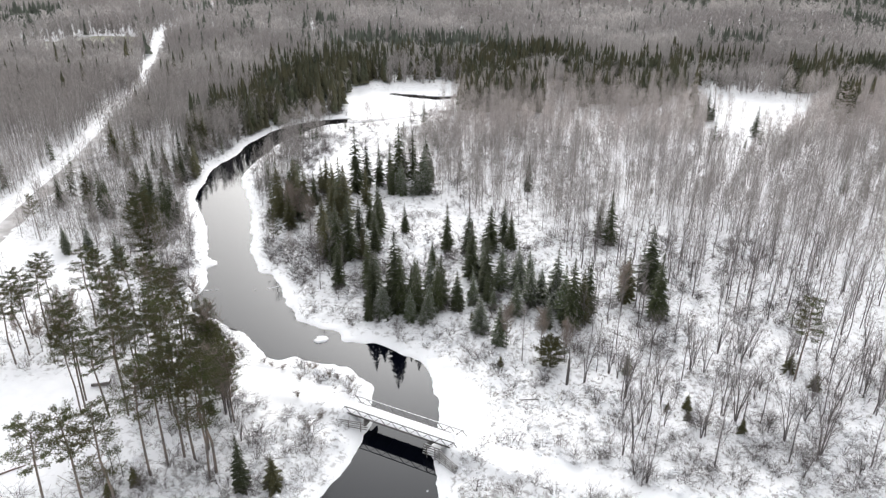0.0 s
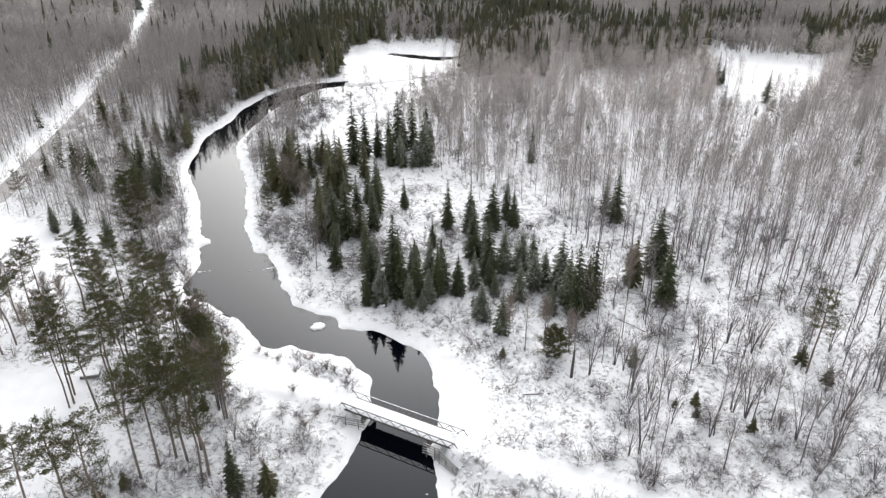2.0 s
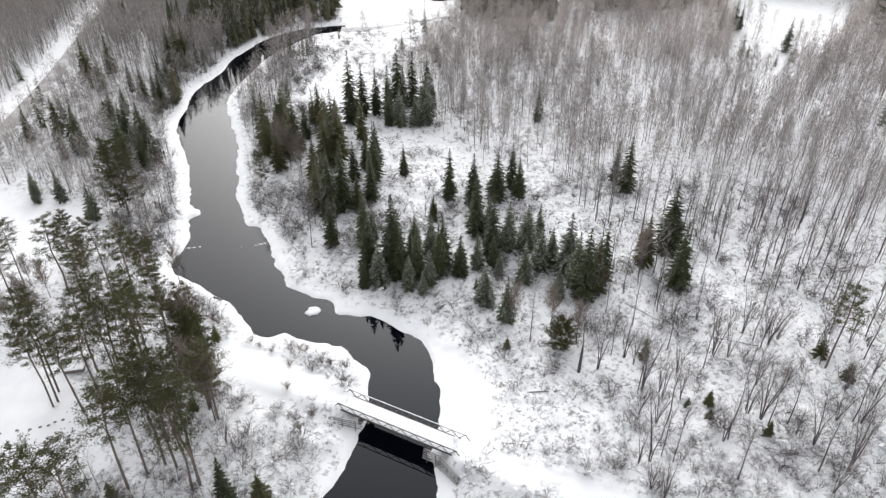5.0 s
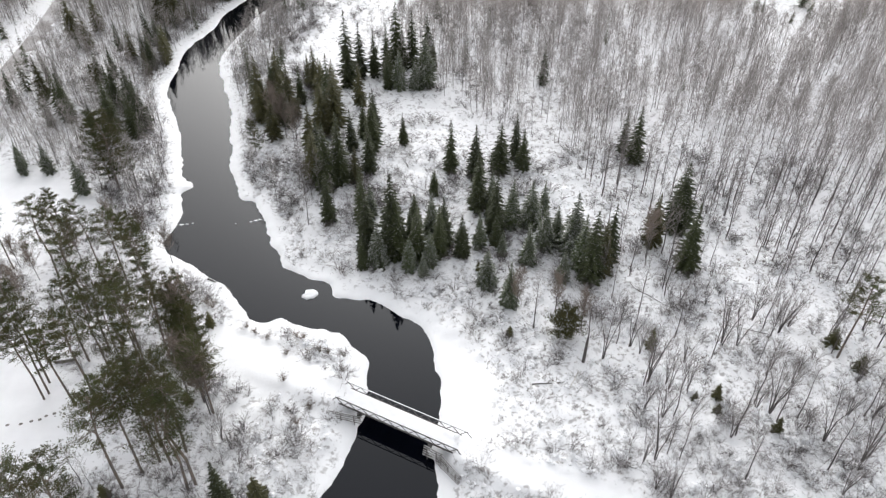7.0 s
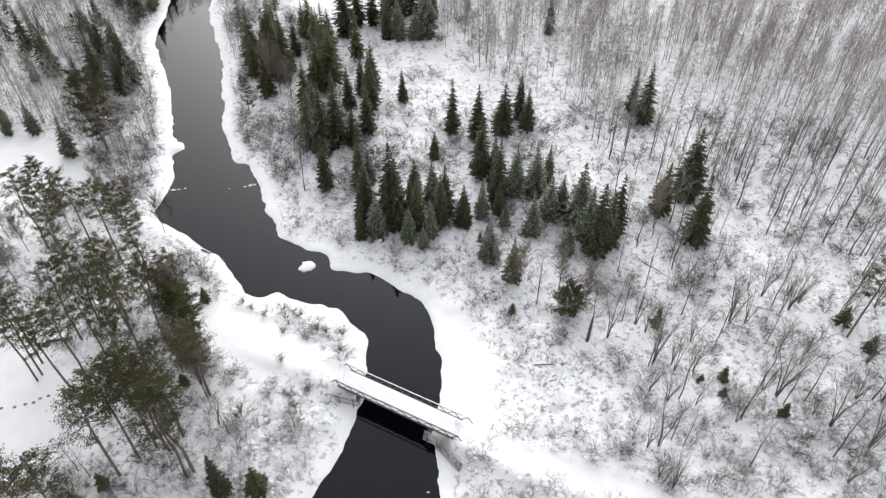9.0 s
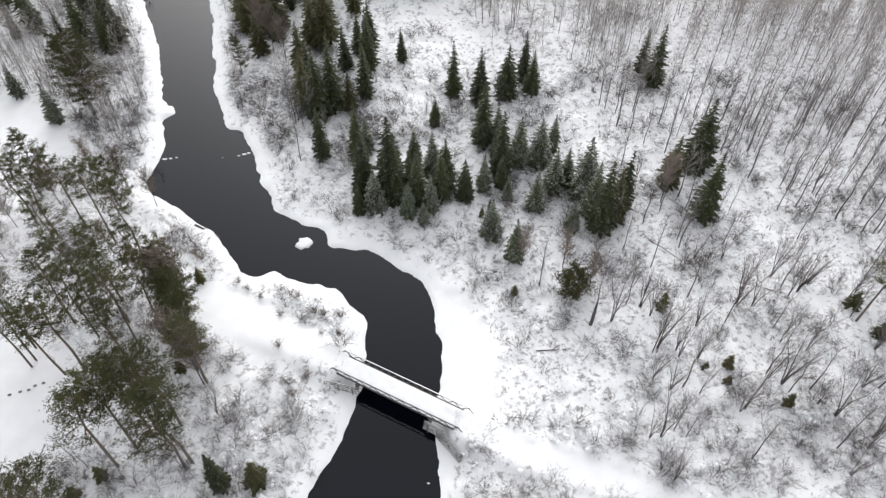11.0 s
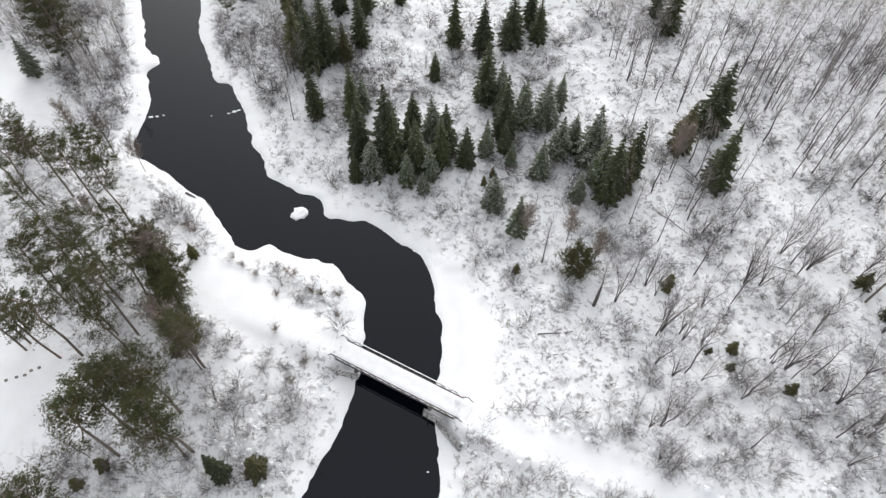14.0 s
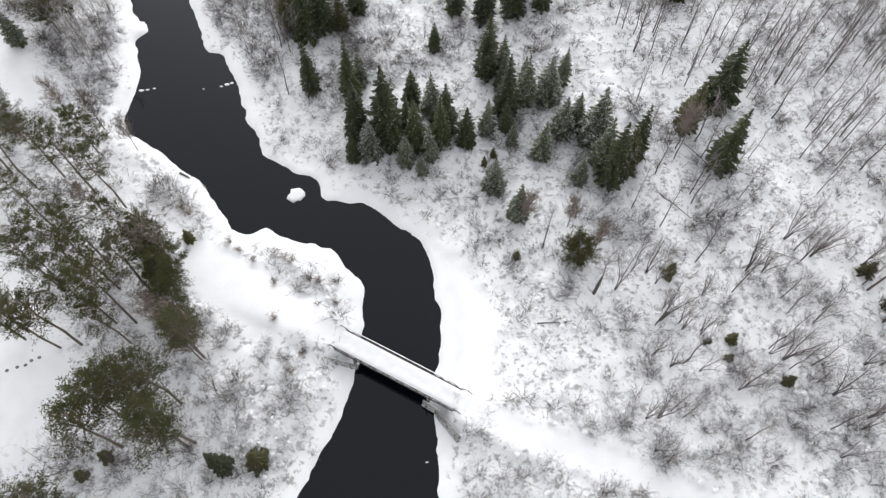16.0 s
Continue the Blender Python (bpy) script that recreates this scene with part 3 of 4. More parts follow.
def pine(seed, first=0.5, limbs=30, reach=0.17, sprays=10, size=0.0088, blades=11):
    """A tall pine, one unit high: bare lower trunk, crown of needle tufts on forked limbs."""
    random.seed(seed)
    trunk, needles = Geo(), Geo()
    bend = [Vector((random.gauss(0, 0.006) * i, random.gauss(0, 0.006) * i, z)) for i, z in enumerate((-0.01, 0.3, 0.6, 0.85, 0.985))]
    trunk.tube(bend, [0.0088, 0.0075, 0.0056, 0.0034, 0.001], 6)
    for k in range(8):
        z = random.uniform(0.2, first)
        a = random.uniform(0, 6.28)
        trunk.blade((0, 0, z), (math.cos(a) * 0.06, math.sin(a) * 0.06, z + 0.005), 0.003)
    for k in range(limbs):
        t = (k + random.random()) / limbs
        z = first + (0.97 - first) * t
        base = bend[2].lerp(bend[3], (z - 0.6) / 0.25) if z < 0.85 else bend[3].lerp(bend[4], (z - 0.85) / 0.135)
        base.z = z
        a = k * 2.4 + random.uniform(-0.5, 0.5)
        ln = reach * (1 - 0.66 * t ** 1.6) * (0.55 + 0.45 * min(1, t * 4)) * random.uniform(0.6, 1.2)
        d = Vector((math.cos(a), math.sin(a), random.uniform(0.0, 0.45)))
        mid = base + d * ln * 0.55
        tip = base + d * ln + Vector((0, 0, ln * 0.2))
        trunk.tube([base, mid, tip], [0.0032, 0.002, 0.0006], 3, close=False)
        for c in range(sprays):
            u = 0.28 + 0.72 * (c + random.random()) / sprays
            p = base.lerp(mid, u / 0.55) if u < 0.55 else mid.lerp(tip, (u - 0.55) / 0.45)
            b = a + random.choice((-1, 1)) * random.uniform(0.3, 1.2)
            q = p + Vector((math.cos(b), math.sin(b), random.uniform(-0.05, 0.5))) * ln * random.uniform(0.18, 0.4)
            trunk.blade(p, q, 0.0016)
            for w in range(8):
                e = p.lerp(q, random.uniform(0.3, 1.15)) + Vector((random.gauss(0, 1), random.gauss(0, 1), random.gauss(0, 0.6))) * (0.005 + 0.05 * ln)
                tuft(needles, e, size * random.uniform(0.7, 1.25), blades)
    for c in range(22):
        tuft(needles, Vector((random.gauss(0, 0.014), random.gauss(0, 0.014), random.uniform(0.9, 0.99))), size, blades)
    return trunk, needles


def shrub(seed, stems=9, spread=0.55, twigs=8, w=0.0115):
    """A many-stemmed leafless shrub, one unit high, arching outwards."""
    random.seed(seed)
    g = Geo()
    for s in range(stems):
        a = random.uniform(0, 6.28)
        out, h = spread * random.random() ** 0.6, random.uniform(0.45, 1.0)
        c = Vector((math.cos(a), math.sin(a), 0))
        p0 = c * (0.15 * spread * random.random()) + Vector((0, 0, -0.08))
        p1 = c * out * 0.35 + Vector((0, 0, h * 0.6))
        p2 = c * out + Vector((random.gauss(0, 0.1), random.gauss(0, 0.1), h * random.uniform(0.75, 1.0)))
        g.ribbon([p0, p1, p2], [w * 0.9, w * 0.6])
        for t in range(twigs):
            q = p1.lerp(p2, random.uniform(-0.4, 0.9))
            b = a + random.gauss(0, 1.0)
            g.blade(q, q + Vector((math.cos(b), math.sin(b), random.uniform(0.0, 0.9))) * random.uniform(0.15, 0.42), w * 1.1)
    return g.arrays()


def dry_tuft(seed):
    random.seed(seed)
    g = Geo()
    for k in range(9):
        a = random.uniform(0, 6.28)
        r = random.uniform(0.1, 0.7)
        g.blade((math.cos(a) * 0.15, math.sin(a) * 0.15, -0.05), (math.cos(a) * r, math.sin(a) * r, random.uniform(0.35, 1.0)), 0.07)
    return g.arrays()


def far_conifer(seed, slim=0.17, tiers=5, points_round=6):
    random.seed(seed)
    g = Geo()
    for i in range(tiers):
        z = 0.06 + 0.85 / tiers * i
        r = slim * (1 - i / (tiers + 0.4)) * random.uniform(0.8, 1.2)
        o = len(g.v)
        g.v.append((random.gauss(0, 0.01), random.gauss(0, 0.01), min(1.0, z + 1.7 / tiers)))
        n = points_round
        for k in range(n):
            a = 6.283 * k / n + i * 0.5
            rr = r * random.uniform(0.6, 1.25)
            g.v.append((math.cos(a) * rr, math.sin(a) * rr, z + random.uniform(-0.03, 0.03)))
        for k in range(n):
            g.tri(o, o + 1 + k, o + 1 + (k + 1) % n, 0)
    return g.arrays()


# ---------------------------------------------------------------- single trees
def free(x, y, gap=2.0, low=False):
    """Where trees may stand: off the water, the trails, the clearings and the road."""
    ok = ring_distance(x, y, river) > gap + 1.5
    ok &= ring_distance(x, y, channel) > gap
    ok &= smooth_snow(x, y) < 0.15
    ok &= ~inside(x, y, field)
    if not low:
        ok &= ~inside(x, y, open_shore)
    return ok


def plant(name, meshes, x, y, h, wide, label, category, group, turn):
    """A tree made of shared meshes, at a place of the plan."""
    z = float(ground_height(np.array([x]), np.array([y]))[0]) - 0.1
    root = new(name)
    root.empty_display_size = 0.5
    for part_name, me in meshes:
        part(part_name, me, root)
    root.matrix_basis = Matrix.LocRotScale((x, y, z), Euler((0, 0, turn)), (h * wide, h * wide, h))
    return tagged(root, label, category, group)


def two(name, geo_pair, mat_a, mat_b):
    return [("trunk", geo_mesh(name + "_trunk", geo_pair[0], [mat_a], True)), ("crown", geo_mesh(name + "_crown", geo_pair[1], [mat_b]))]



spruces = [two("spruce", conifer(11 + i, 27, 0.145 + 0.015 * (i % 3), ragged=0.36), BARK, SPRUCE) for i in range(4)]
firs = [two("fir", conifer(31 + i, 26, 0.165 + 0.015 * i, ragged=0.36), BARK, FROSTED) for i in range(3)]
olives = [two("olive", conifer(51 + i, 25, 0.165, 0.12, 0.98, 0.42), BARK, OLIVE) for i in range(3)]
bushy = [two("bushy", pine(61, 0.05, 80, 0.46, 9, 0.026, 10), BARK, OLIVE)]
pines = [two("pine", pine(71 + i, 0.5 + 0.06 * (i % 3)), PINE_BARK, NEEDLE) for i in range(5)]
young_pines = [two("young_pine", pine(171 + i, 0.14, 54, 0.2, 10, 0.0125, 10), PINE_BARK, NEEDLE) for i in range(2)]
bares = [two("bare", bare_tree(91 + i, 24, 5, 0.17, fine=1, girth=0.95), BARK, TWIG) for i in range(6)]
multis = [two("multi", bare_tree(111 + i, 48, 5, 0.21, 3 + i % 4, first=0.22, fine=1, girth=0.95), BARK, TWIG) for i in range(4)]
fuzzy = [two("fuzzy", bare_tree(131 + i, 70, 14, 0.24, 1, 4, 0.005, 0.35), BARK, RUSSET) for i in range(3)]

# plan place and height of each, kind by kind: s dark spruce, f frosted fir, o olive spruce, b bushy
SPRUCES_A = [(1.3, 202.8, 17), (8.1, 200.7, 16.2), (15.1, 202.9, 16.1), (19.9, 209.8, 15.4), (8.4, 184.2, 18.6), (12.2, 173.2, 19), (-3.2, 191.3, 8.8), (54, 208.6, 18),
             (51.9, 214.3, 13.9), (-12.8, 166.9, 23), (-18.9, 167.8, 18.2), (-11.5, 165.5, 19.6), (-6.7, 164.9, 15.8), (-1.5, 165.9, 15.1), (3.8, 166, 12.1), (-21.2, 178.3, 17.5),
             (-29, 197.3, 22), (-32.4, 194.8, 20.3), (-22.2, 225.9, 15.3), (33, 156.7, 19.9), (38.3, 162.3, 18), (56.1, 160.6, 19), (58.1, 176.7, 20)]
SPRUCES_B = [(-33.7, 258.5, 27), (-30.4, 266.8, 19.7), (-25.4, 266.8, 17.6), (-21.1, 266.8, 10.1), (-18, 275.6, 24), (-12.4, 275.6, 21.3), (-6.9, 275.6, 20.2), (-37, 236.1, 22.1),
             (-21.6, 214.9, 19.1), (-27.9, 214.9, 13.5), (-12.9, 218.9, 10.9), (36.8, 340.6, 12), (33.5, 261.4, 15.3), (-108.5, 278.3, 11), (140.6, 368.8, 17), (136.6, 373.8, 15), (145, 372, 12),
             (-36.8, 98.7, 13), (-94.5, 228.6, 19), (-95.3, 224, 14.8), (-100.9, 235.9, 14), (-110.4, 245.4, 13.7), (-138.5, 260.9, 9), (-102.8, 226.5, 18), (-97.5, 231, 20), (-107.3, 242.5, 17), (-141.3, 242.4, 13), (-118.8, 232.4, 15), (-30, 180, 15), (-36, 205, 16)]
FIRS = [(-119.5, 202, 9.5), (-112.8, 203, 10), (-122, 206, 9), (-98.8, 192.5, 12), (16.5, 176.4, 15.2), (21.4, 177.6, 14), (19.4, 162.2, 12.6), (23.9, 168.1, 12.6), (26.9, 170.2, 11.7), (30.4, 166.2, 17.9), (31.6, 160.4, 16.3), (9.4, 154.7, 11), (14, 147.8, 13),
        (-5.2, 158.3, 6.9), (-8.6, 161, 10.2), (-10.7, 257, 12.6), (153.3, 336.6, 16), (-16, 163, 12)]
OLIVES = [(-44.8, 255.8, 16), (-60.3, 240.7, 20), (-55.3, 245.6, 18.7), (-49.6, 236.1, 19.1), (-33.9, 225.8, 22), (50.5, 170.3, 15.5), (-113.7, 315.8, 20), (-117.3, 316.3, 18),
          (-144.6, 297.6, 18.6), (-137.9, 304.6, 16.7), (-133.6, 247.5, 15), (-105, 283, 14), (-111.5, 318, 19), (-52, 232, 16), (-41, 245, 17), (-40, 215, 15), (36, 159, 16), (-38, 226, 18)]
PINES = [(-43.9, 102.1, 27), (-54.8, 101.8, 25), (-52.9, 105.4, 26), (-50.3, 107.3, 27), (-48.1, 106.8, 28), (-42.7, 102.8, 27), (-66.4, 120.0, 25), (-57.3, 124.4, 26), (-76.5, 122.2, 25), (-43.5, 117.8, 20), (-70.1, 119.4, 22), (-76.8, 120.8, 21), (-77.6, 124.9, 26), (80.2, 133, 22), (-46.3, 109.5, 26), (-84.3, 153.9, 23), (-79.1, 156.4, 23), (-71.6, 152.5, 23), (-76.9, 143.5, 22), (-65.1, 149.5, 22)]
PINES += [(-69.3, 134.0, 23), (-55.2, 130.4, 22), (-62.0, 131.3, 23), (-61.0, 124.3, 22), (-66.5, 127.5, 22), (-60.4, 139.5, 20), (-72, 130.5, 22), (-65, 136.5, 23), (-57.5, 120.5, 21), (-103.5, 151.7, 19), (-90, 157, 23), (-97, 148, 23), (-102, 160, 20), (-110, 148, 21), (-100, 138, 22), (-99, 142, 22), (-134, 213, 17)]
SPECIMENS = [(28.1, 131.7, 18.0, 0), (39.9, 126.2, 18.0, 1), (54.0, 131.9, 18.0, 0), (61.6, 119.2, 18.0, 1), (69.0, 112.7, 18.0, 1), (37.1, 108.0, 18.0, 1), (57.5, 136.3, 16.4, 1), (67.7, 140.9, 15.6, 0), (32.2, 132.4, 18.0, 1), (18.9, 141.4, 16.0, 0), (74.4, 108.8, 18.0, 1), (-40.4, 111.8, 10, 1), (-38.5, 110.1, 8, 1), (-32.0, 116.0, 6, 0), (-33.3, 111.5, 5, 0), (-44.0, 118.1, 12, 0), (-62.2, 102.6, 11, 0), (-59.8, 101.5, 11, 0)]
DARK = "dark green spruce with traces of snow, standing in snow"
for i, (x, y, h) in enumerate(SPRUCES_A + SPRUCES_B):
    plant("spruce_tree", spruces[i % 4], x * K, y * K, h * K, 0.95 + 0.25 * ((i * 7) % 5) / 5, DARK, "spruce", "spruces by the river", i * 1.7)
for i, (x, y, h) in enumerate(FIRS):
    plant("fir_tree", firs[i % 3], x * K, y * K, h * K, 1.0 + 0.2 * (i % 2), "green fir frosted with snow on its boughs", "fir", "firs by the river", i * 2.1)
for i, (x, y, h) in enumerate(OLIVES):
    plant("spruce_tree", olives[i % 3], x * K, y * K, h * K, 1.1, "ragged olive-green spruce with little snow", "spruce", "spruces by the river", i * 1.3)
def stand(ring, count, gap, seed):
    """Places for trees inside a plan ring, no closer than gap."""
    random.seed(seed)
    r = np.array(ring, float)
    out = []
    for _ in range(4000):
        x, y = random.uniform(r[:, 0].min(), r[:, 0].max()), random.uniform(r[:, 1].min(), r[:, 1].max())
        if inside(np.array([x]), np.array([y]), r)[0] and all(math.hypot(x - a, y - b) > gap for a, b in out) and free(np.array([x * K]), np.array([y * K]))[0]:
            out.append((x, y))
        if len(out) == count:
            break
    return out


STANDS = [([(-61, 250), (-46, 264), (-30, 262), (-24, 240), (-20, 205), (-26, 190), (-38, 192), (-49, 214), (-59, 232)], 17, 4.4, 12, 18, "oso"),
          ([(-24, 160), (-24, 182), (-12, 184), (2, 172), (4, 162), (-8, 158)], 8, 3.2, 9, 16, "sfs"),
          ([(5, 170), (6, 190), (14, 206), (24, 206), (26, 175), (36, 158), (28, 154), (14, 164)], 10, 3.4, 8, 14, "ffs"),
          ([(-100, 222), (-122, 224), (-133, 250), (-140, 290), (-112, 300), (-104, 262), (-97, 240)], 13, 6.0, 9, 16, "sos"),
          ([(-103, 268), (-105, 300), (-102, 318), (-108, 330), (-116, 315), (-114, 275)], 9, 3.5, 9, 14, "sos"),
          ([(-22, 255), (-22, 272), (-2, 280), (-2, 262)], 8, 3.0, 11, 20, "ssf")]
for k, (ring, count, gap, low, high, kinds) in enumerate(STANDS):
    for i, (x, y) in enumerate(stand(ring, count, gap, 40 + k)):
        c = kinds[i % 3]
        h = low + (high - low) * ((i * 37) % 17) / 17
        name, meshes, label, group = {"s": ("spruce_tree", spruces[i % 4], DARK, "spruces by the river"), "f": ("fir_tree", firs[i % 3], "green fir frosted with snow on its boughs", "firs by the river"),
                                      "o": ("spruce_tree", olives[i % 3], "ragged olive-green spruce with little snow", "spruces by the river")}[c]
        plant(name, meshes, x * K, y * K, h * K, 1.0 + 0.2 * (i % 3) / 3, label, name.split("_")[0], group, i * 1.9)
plant("cedar_tree", bushy[0], 25.3 * K, 139 * K, 6.6, 1.2, "broad bushy dark cedar with a rounded outline", "cedar", "", 0.4)
thick = [two("thick", conifer(65 + i, 16, 0.30, 0.03, 0.97, 0.45, 3), BARK, OLIVE) for i in range(2)]
for i, (x, y, h, wide) in enumerate([(52.3, 122.5, 3.6, 0.9), (51.4, 119, 2.4, 1.1), (61, 114.6, 3.8, 0.85), (48, 122, 2.6, 0.9), (42.5, 135.5, 5.5, 0.7), (80.3, 136.3, 5, 1.0), (83, 129.5, 4.5, 1.0), (-50.9, 142.5, 4.2, 0.9),
                                     (-49, 120.3, 3.4, 1.0), (-57, 100, 4.2, 0.9), (-60.5, 97, 3.2, 1.0), (-31.3, 99.8, 7, 0.9), (13.6, 139, 2.6, 0.9), (7.6, 160.5, 3.2, 0.7), (9.5, 162.5, 3.2, 0.7)]):
    plant("young_spruce", thick[i % 2], x * K, y * K, h, wide, "small bushy dark olive spruce growing in snow", "spruce", "young spruces", i * 1.4)
for i, (x, y, h) in enumerate(PINES):
    plant("pine_tree", pines[i % 5], x * K, y * K, h * K, 1.0 + 0.25 * ((i * 3) % 4) / 4, "tall pine with bare trunk and tufted green crown", "pine", "pines in the yard", i * 2.3)
for i, (x, y, h) in enumerate([(-56.2, 90.4, 26.2), (-61, 90.1, 25.0), (-66, 88.5, 24)]):
    plant("pine_tree", pines[(2 * i) % 5], x * K, y * K, h * K, 1.15, "broad-crowned pine with bare trunk in the yard", "pine", "pines in the yard", i * 2.0)
for i, (x, y, h) in enumerate([(-54, 137, 19), (-51, 131, 15), (-90.5, 196, 24), (-94, 199, 20), (-91.5, 203, 20), (-51, 131, 17), (-48.5, 126.5, 16), (-53.5, 136, 17), (-57, 216, 11), (-117, 250, 12), (-125, 232, 11), (-46.5, 121.5, 16), (-74, 163, 16), (-92, 168, 17), (203, 353, 25)]):
    plant("pine_tree", young_pines[i % 2], x * K, y * K, h * K, 1.15, "bushy olive-green young pine", "pine", "pines in the yard", i * 1.9)
for i, (x, y, h) in enumerate([(-53, 228, 14), (-49, 223, 14), (-45, 219, 13), (-55, 236, 13), (-46, 120.5, 16), (-44, 117.5, 15), (-50, 123, 15), (-53, 135, 18), (-46, 121, 13), (24, 146, 11), (29, 141, 11), (48, 165, 14), (15.5, 146, 12), (-66, 164, 11), (-74, 169, 12), (-82, 172, 12), (-87, 163, 12), (-70, 148, 11), (-104, 147, 9), (-97, 144, 10), (-93, 147, 11), (-99, 153, 9), (-108, 157, 10), (-94, 156, 11), (-101, 161, 9)]):
    plant("brown_tree", fuzzy[i % 3], x * K, y * K, h * K, 1.1, "bare brown tree with dense fine twigs", "tree", "brown trees", i * 1.1)


for i, (x, y, h, k) in enumerate(SPECIMENS):
    plant("bare_tree", (bares[i % 6], multis[i % 4])[k], x * K, y * K, h * K, 1.0, "leafless grey-brown hardwood standing in snow", "tree", "bare trees", i * 2.6)


# ---------------------------------------------------------------- woods
def points(x0, x1, y0, y1, per, density, wedge=True, low=False):
    """Random plan places in a box, thinned by a density function."""
    n = int((x1 - x0) * (y1 - y0) / per)
    x, y = rng.uniform(x0, x1, n), rng.uniform(y0, y1, n)
    keep = rng.random(n) < density(x, y)
    if wedge:
        keep &= np.abs(x) < 0.60 * y + 34
    x, y = x[keep], y[keep]
    ok = free(x * K, y * K, low=low)
    return np.stack([x[ok], y[ok]], 1) * K


def right_of_river(x, y):
    return (x > -60 + 0 * y) & (x > np.interp(y, [60, 130, 160, 200, 250, 300, 380, 420, 1500], [10, 20, -10, -40, -65, -70, -40, 5, 5]))


def east_woods(x, y):
    """Density of the hardwoods east of the river, 0 to 1."""
    d = step(-10, 30, y - np.interp(x, [-60, -10, 20, 45, 70, 100, 160], [330, 262, 214, 183, 160, 138, 120]))
    d = np.maximum(d, 0.36 * (x > 35) * (y > 95))
    patch = 0.55 + 0.45 * step(0.25, 0.5, vnoise(x, y, 26, 31))
    open_marsh = ring_distance(x * K, y * K, marsh) < 0
    thin = ring_distance(x * K, y * K, reeds) < 0
    return 0.8 * d * patch * right_of_river(x, y) * np.where(open_marsh, 0.03, 1) * np.where(thin, 0.07, 1)


marsh = spline([(-84, 285), (-83, 320), (-72, 352), (-45, 376), (-5, 388), (0, 370), (-10, 330), (-25, 290), (-45, 275), (-70, 262)], 4, True)


def west_woods(x, y):
    road_x = np.interp(y, road_line[:, 1] / K, road_line[:, 0] / K)
    between = (x > road_x + np.interp(y, [320, 420], [12, 11])) & ~right_of_river(x, y)
    beyond = x < road_x - 4.5
    return np.where(beyond, 1.0, np.where(between, step(172, 205, y) * np.where(y > 320, 0.9, 0.75), 0)) * (y > 140)


def woods(x, y):
    return np.where(right_of_river(x, y) & (x > np.interp(y, [60, 160, 300, 400], [-10, -40, -90, -40])), east_woods(x, y), west_woods(x, y))


def conifer_share(x, y):
    """Where the far woods are evergreen."""
    s = step(0.62, 0.72, vnoise(x, y, 60, 41) * 0.6 + vnoise(x, y, 160, 42) * 0.4) * (y > 440)
    s = np.maximum(s, 0.035 * (y > 440) + 0.02 * ((x < -150) & (y > 300)))
    s = np.maximum(s, 1.0 * ((x > -116 + 0.1 * (y - 380)) & (x < -51) & (y > 372) & (y < 520)))
    s = np.maximum(s, 0.75 * ((x > 9) & (x < 60) & (y > 385) & (y < 520)))
    s = np.maximum(s, 0.75 * ((x > -128) & (x < -84) & (y > 345) & (y < 392)))
    s = np.maximum(s, 0.8 * (np.hypot(x - 128, (y - 452) * 0.8) < 26))
    s = np.maximum(s, 0.7 * (np.hypot(x - 88, (y - 530) * 0.5) < 22))
    s = np.maximum(s, 0.6 * (np.hypot(x - 232, (y - 398) * 0.8) < 12))
    s = np.maximum(s, 0.34 * ((x > -120) & (x < 60) & (y > 480) & (y < 640)))
    s = np.maximum(s, 0.5 * ((x > 80) & (x < 150) & (y > 400) & (y < 480)))
    s = np.maximum(s, 0.35 * ((x > 60) & (x < 220) & (y > 470) & (y < 520)))
    return s


near_pts = points(-150, 150, 95, 200, 15, woods)
near_pts = near_pts[np.argsort(np.hypot(near_pts[:, 0] - 30, near_pts[:, 1] - 120))]
for i, (x, y) in enumerate(near_pts[:260]):
    kind = multis[i % 4] if (y < 150 * K and x > 0 and i % 3) else bares[i % 6]
    h = rng.uniform(9, 15) if kind is not multis[i % 4] else rng.uniform(6, 12)
    plant("bare_tree", kind, x, y, h, rng.uniform(0.9, 1.2), "leafless grey-brown hardwood standing in snow", "tree", "bare trees", rng.uniform(0, 6.28))
rest = near_pts[260:]

mid_templates = [mid_bare_tree(201 + i, 270, 0.3, 0.0046, 0.68) for i in range(6)]
back_templates = [mid_bare_tree(251 + i, 230, 0.2, 0.0062, 0.6) for i in range(6)]
thicket_templates = [mid_bare_tree(281 + i, 85, 0.04, 0.0085, 0.8) for i in range(6)]
mid_pts = np.vstack([points(-300, 300, 200, 310, 15, lambda x, y: woods(x, y) * right_of_river(x, y)), rest])
back_pts = points(-300, 300, 310, 440, 13, lambda x, y: woods(x, y) * right_of_river(x, y))
west_pts = points(-330, -60, 170, 460, 7.5, lambda x, y: west_woods(x, y) * ~right_of_river(x, y) * (1 - 0.92 * conifer_share(x, y)))
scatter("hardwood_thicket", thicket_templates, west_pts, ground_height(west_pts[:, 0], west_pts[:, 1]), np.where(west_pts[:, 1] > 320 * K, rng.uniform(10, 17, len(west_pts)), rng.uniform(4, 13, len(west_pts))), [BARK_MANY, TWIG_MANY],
        "dense brown leafless thicket beside the road", "woods")
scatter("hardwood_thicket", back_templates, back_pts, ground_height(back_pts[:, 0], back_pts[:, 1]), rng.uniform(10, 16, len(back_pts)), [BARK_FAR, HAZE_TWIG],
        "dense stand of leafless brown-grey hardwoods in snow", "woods")
